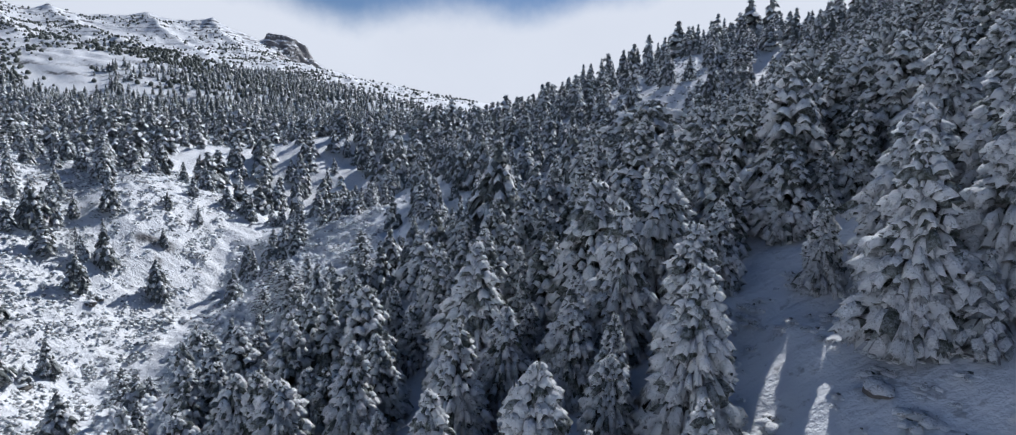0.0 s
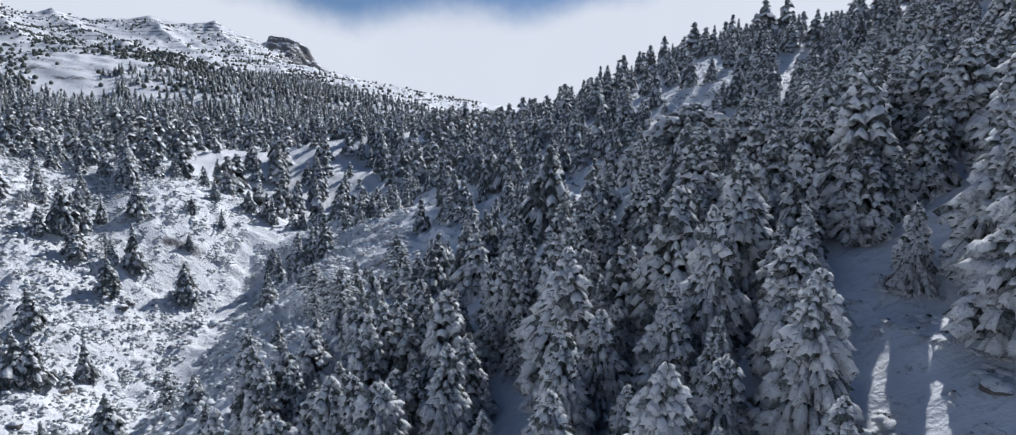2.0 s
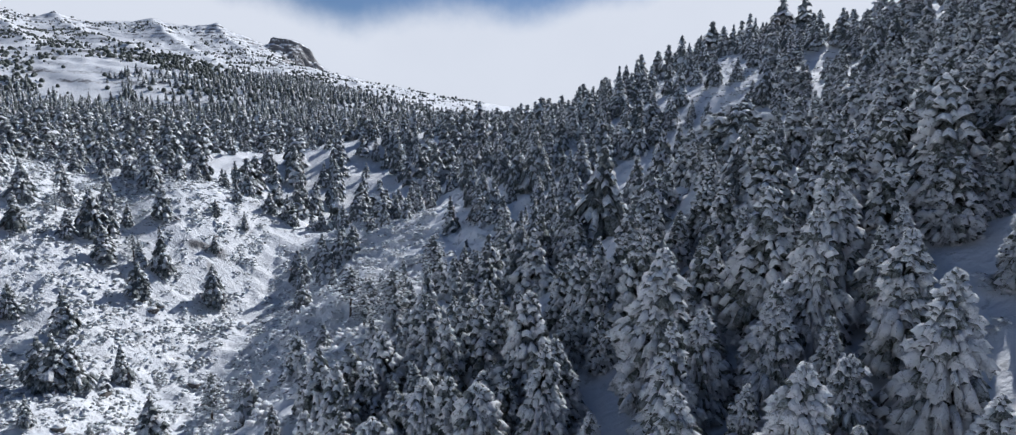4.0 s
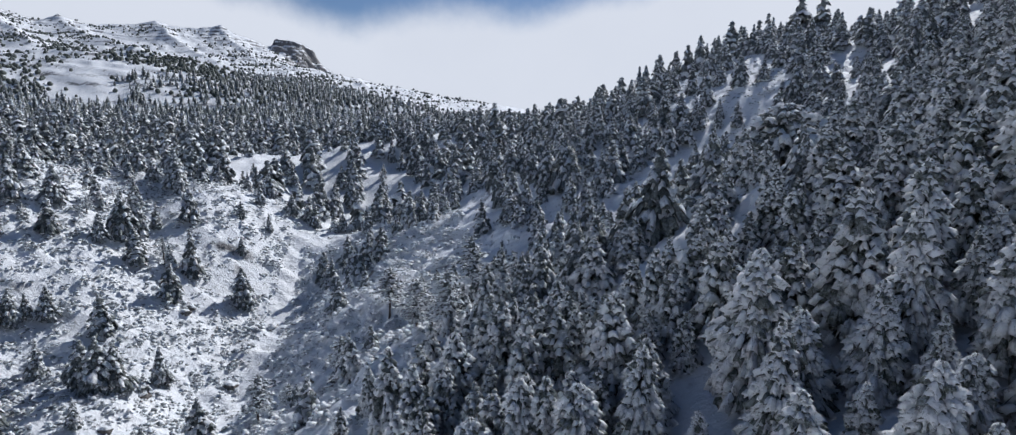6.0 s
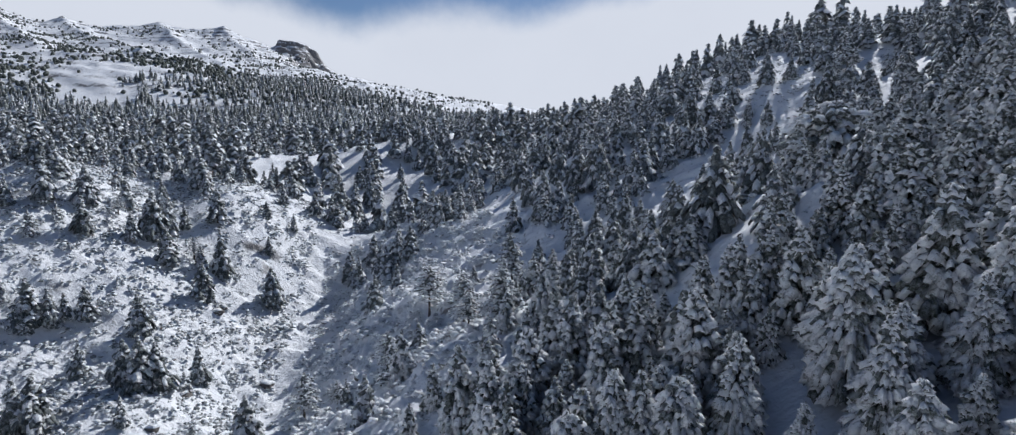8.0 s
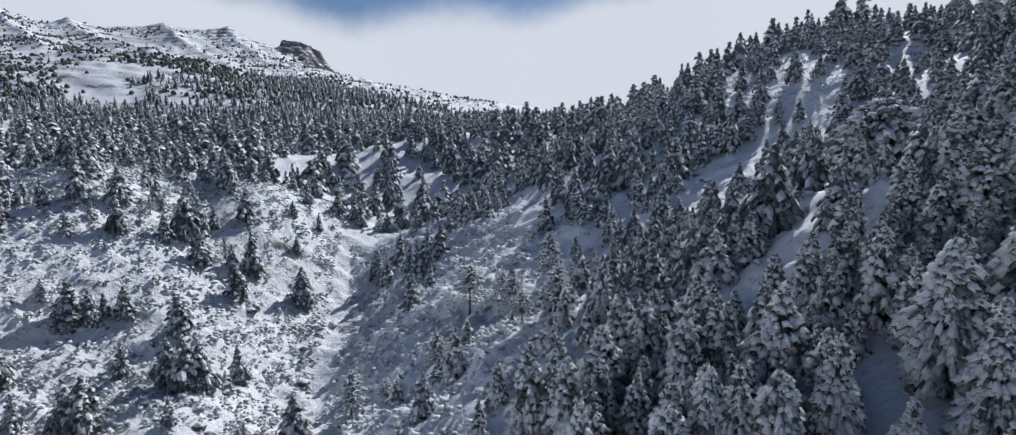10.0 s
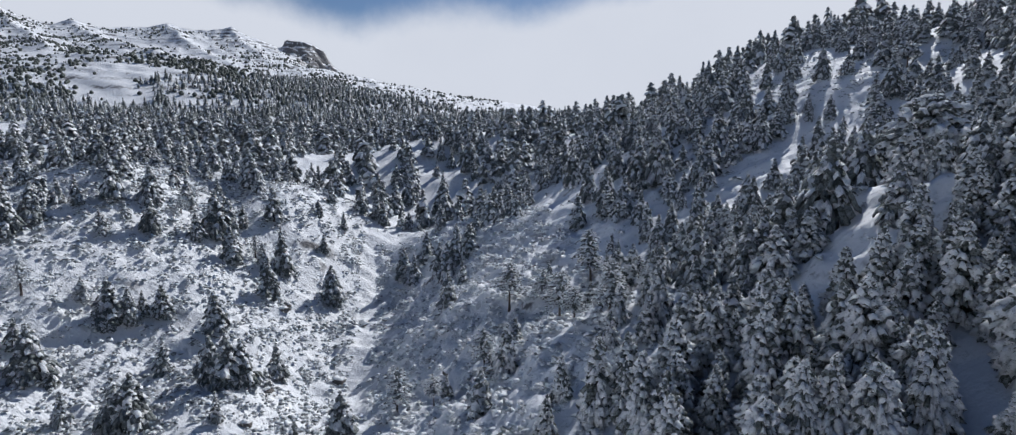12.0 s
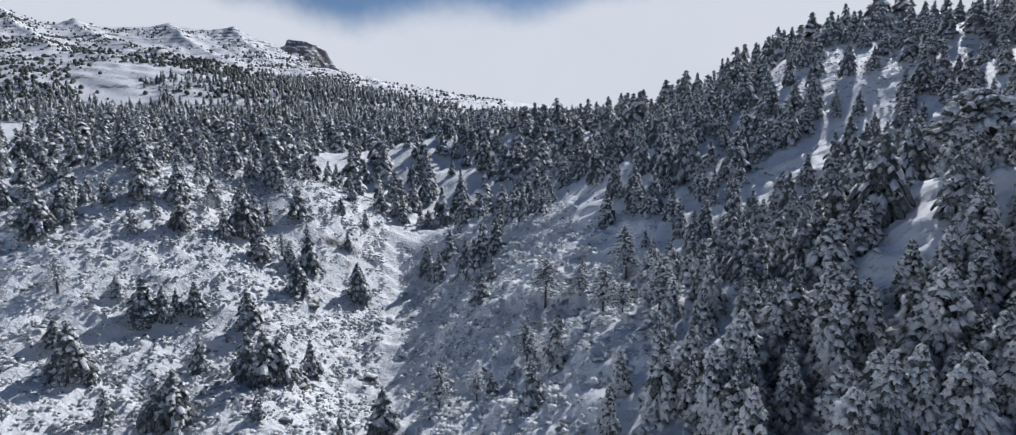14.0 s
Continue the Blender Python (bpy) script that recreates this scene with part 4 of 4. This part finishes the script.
def low_growth(name, label, places, sizes, shape, seed, flat=1.0, threshold=0.35, heights=None, needles=None):
    rng = np.random.RandomState(seed)
    temps = [clump_arrays(seed + i, *shape) if shape else bush_arrays(seed + i) for i in range(4)]
    flags = [split_snow(v, t, threshold) for v, t in temps]
    vs, ts, fs, n = [], [], [], 0
    zs = fine_land(np.array([p[0] for p in places]), np.array([p[1] for p in places])) if heights is None else heights
    for (x, y), z in zip(places, zs):
        i = rng.randint(4)
        v, t = temps[i]
        s, a = sizes[0] + (sizes[1] - sizes[0]) * rng.rand() ** 2, rng.rand() * 6.28
        c, d = math.cos(a) * s, math.sin(a) * s
        vs.append(np.stack([x + v[:, 0] * c - v[:, 1] * d, y + v[:, 0] * d + v[:, 1] * c, z - 0.25 * s + v[:, 2] * s * flat], -1))
        ts.append(t + n), fs.append(flags[i])
        n += len(v)
    me = triangle_mesh(name, np.concatenate(vs), np.concatenate(ts), [needles or NEEDLES, SNOW], np.concatenate(fs))
    return tagged(new(name, me), label, "shrubs", kind="stuff")


def spread_shrubs(count, seed, x0, x1, y0, y1, test):
    rng, found = random.Random(seed), []
    for _ in range(count * 6):
        x, y = rng.uniform(x0, x1), rng.uniform(y0, y1)
        if in_sight(x, y) and rng.random() < test(x, y):
            found.append((x, y))
            if len(found) == count:
                break
    return found


def heath(x, y):
    patch = 0.5 + 0.5 * float(ripple(x, y, 14, 2))
    return (0.2 + 0.6 * patch) if x < gully(y) - 3 else 0.05


def spur_face(x, y):
    return 1.0 if 2 < x - gully(y) < 45 and y < 185 else 0.0


low_growth("clearing_shrubs", "snow mounds over small shrubs in the clearing", spread_shrubs(150, 35, 10, 22, 20, 36, lambda x, y: 0.0 if (x - 13.4) ** 2 + (y - 28) ** 2 < 4 else 0.5), (0.3, 1.1), (5, 2, 6), 170, 0.6, -0.95)
# besides the real bushes, these dark cushions imitate shade streaks on the sunny hilltop
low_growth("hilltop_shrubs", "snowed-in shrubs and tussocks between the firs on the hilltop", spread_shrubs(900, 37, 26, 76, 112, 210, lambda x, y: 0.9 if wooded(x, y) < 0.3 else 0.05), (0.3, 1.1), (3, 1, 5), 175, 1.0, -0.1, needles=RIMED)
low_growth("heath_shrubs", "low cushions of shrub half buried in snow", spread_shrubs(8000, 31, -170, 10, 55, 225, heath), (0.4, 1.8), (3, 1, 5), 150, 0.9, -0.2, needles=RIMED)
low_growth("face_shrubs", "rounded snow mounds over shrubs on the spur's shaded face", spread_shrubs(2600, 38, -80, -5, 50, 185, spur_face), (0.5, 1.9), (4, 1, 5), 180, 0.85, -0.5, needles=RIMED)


def bush_arrays(seed):
    """A round dense juniper, about 2 m across and as high."""
    rng = np.random.RandomState(seed)
    k, q = np.arange(5), (np.arange(5) + 1) % 5
    vs = [np.stack([r * np.cos(k * 1.257 + i * 0.6) * (0.75 + 0.5 * rng.rand(5)), r * np.sin(k * 1.257 + i * 0.6) * (0.75 + 0.5 * rng.rand(5)), h + 0.3 * (rng.rand(5) - 0.5)], -1) for i, (h, r) in enumerate([(0.0, 0.8), (0.75, 1.0), (1.5, 0.65)])]
    tris = [np.stack([10 + k, 10 + q, np.full(5, 15)], -1)]
    for o in (0, 5):
        tris += [np.stack([o + k, o + q, o + 5 + q], -1), np.stack([o + k, o + 5 + q, o + 5 + k], -1)]
    return np.concatenate(vs + [np.array([[0.1, 0.0, 1.9]])]), np.concatenate(tris)


def junipers(count, seed):
    rng = np.random.RandomState(seed)
    r, way = rng.uniform(770, 1790, count * 5), rng.uniform(-47, -1.5, count * 5)
    x, y, z = mountain_land(r, way)
    # thick on the crest of the front hump and its western shoulder, bare on the snowfield between
    patch = 0.5 * np.exp(-((r - 920) / 75) ** 2 - ((way + 26) / 4.2) ** 2) + 0.38 * np.exp(-((r - 850) / 75) ** 2 - ((way + 38.5) / 4.0) ** 2) - 1.5 * np.exp(-((r - 835) / 50) ** 2 - ((way + 31.5) / 2.6) ** 2)
    patch = patch + 0.35 * ripple(x, y, 230, 3) + 0.35 * ripple(x, y, 80, 1) + 0.25 * ripple(x, y, 30, 2)
    keep = rng.rand(count * 5) < np.clip(0.24 + patch, 0.01, 1) * np.interp(r, (820, 1100, 1500, 1790), (0.8, 0.8, 1.0, 0.9))
    keep &= (z > land(x, y)) & (rng.rand(count * 5) < 1 - 0.8 * ease(-17, -12, way))
    x, y, z = x[keep][:count], y[keep][:count], z[keep][:count]
    return list(zip(x.tolist(), y.tolist())), z


spots, levels = junipers(11500, 33)
low_growth("mountain_junipers", "dark junipers dotted over the snowy mountain", spots, (0.8, 2.9), None, 160, 1.0, 0.80, levels, DARK_NEEDLES)


# ---- boulders in the gully ----
def rock_material():
    m, tree, shader = material("gully_rock")
    where = node(tree, "ShaderNodeNewGeometry").outputs["Position"]
    tree.links.new(mix_node(tree, noise_node(tree, where, 2.5, 6.0, 0.65), (0.05, 0.047, 0.045), (0.24, 0.22, 0.20)), shader.inputs["Base Color"])
    shader.inputs["Roughness"].default_value = 0.9
    bump = node(tree, "ShaderNodeBump", (noise_node(tree, where, 6.0, 5.0), "Height"), Strength=0.9, Distance=0.12)
    tree.links.new(bump.outputs[0], shader.inputs["Normal"])
    return m


ROCK = rock_material()


def make_boulder(seed, x, y, size):
    """A weathered block half sunk in the snow, with a cap of snow on its top."""
    def lump(grow, cut):
        bm = bmesh.new()
        bmesh.ops.create_icosphere(bm, subdivisions=3, radius=1.0)
        for v in bm.verts:
            n = noise.noise(v.co * 1.3 + Vector((seed * 7.1, 0, 0))) * 0.45 + noise.noise(v.co * 3.1 + Vector((0, seed * 3.3, 0))) * 0.18
            v.co *= (1 + n) * grow
            v.co.x *= 1.25
            v.co.z *= 0.75
        if cut is not None:
            bmesh.ops.bisect_plane(bm, geom=bm.verts[:] + bm.edges[:] + bm.faces[:], plane_co=(0, 0, cut), plane_no=(0.12, -0.2, 1), clear_inner=True)
            bmesh.ops.holes_fill(bm, edges=[e for e in bm.edges if e.is_boundary])
        for f in bm.faces:
            f.smooth = True
        return bm
    top = tagged(new("boulder"), "dark weathered boulder with a cap of snow", "boulder", "boulders in the gully")
    for name, bm, mat in (("rock", lump(1.0, None), ROCK), ("snow_cap", lump(1.07, 0.28), SNOW)):
        me = bpy.data.meshes.new(name)
        bm.to_mesh(me)
        bm.free()
        me.materials.append(mat)
        new(name, me).parent = top
    top.matrix_basis = Matrix.Translation((x, y, float(fine_land(x, y)) + 0.12 * size)) @ Matrix.Rotation(seed * 1.7, 4, "Z") @ Matrix.Scale(size, 4)


for i, (x, y, size) in enumerate([(-90.5, 141.9, 0.8), (-89.8, 137.2, 1.1), (-74.2, 147.3, 1.2), (-69, 147.2, 0.7), (-74.1, 122.7, 1.3), (-83, 107.6, 0.9), (-48.9, 97.1, 0.8), (-58.1, 100.4, 0.6), (-81.1, 93.7, 0.9), (15.2, 24.9, 0.55)]):
    make_boulder(i + 1, x, y, size)
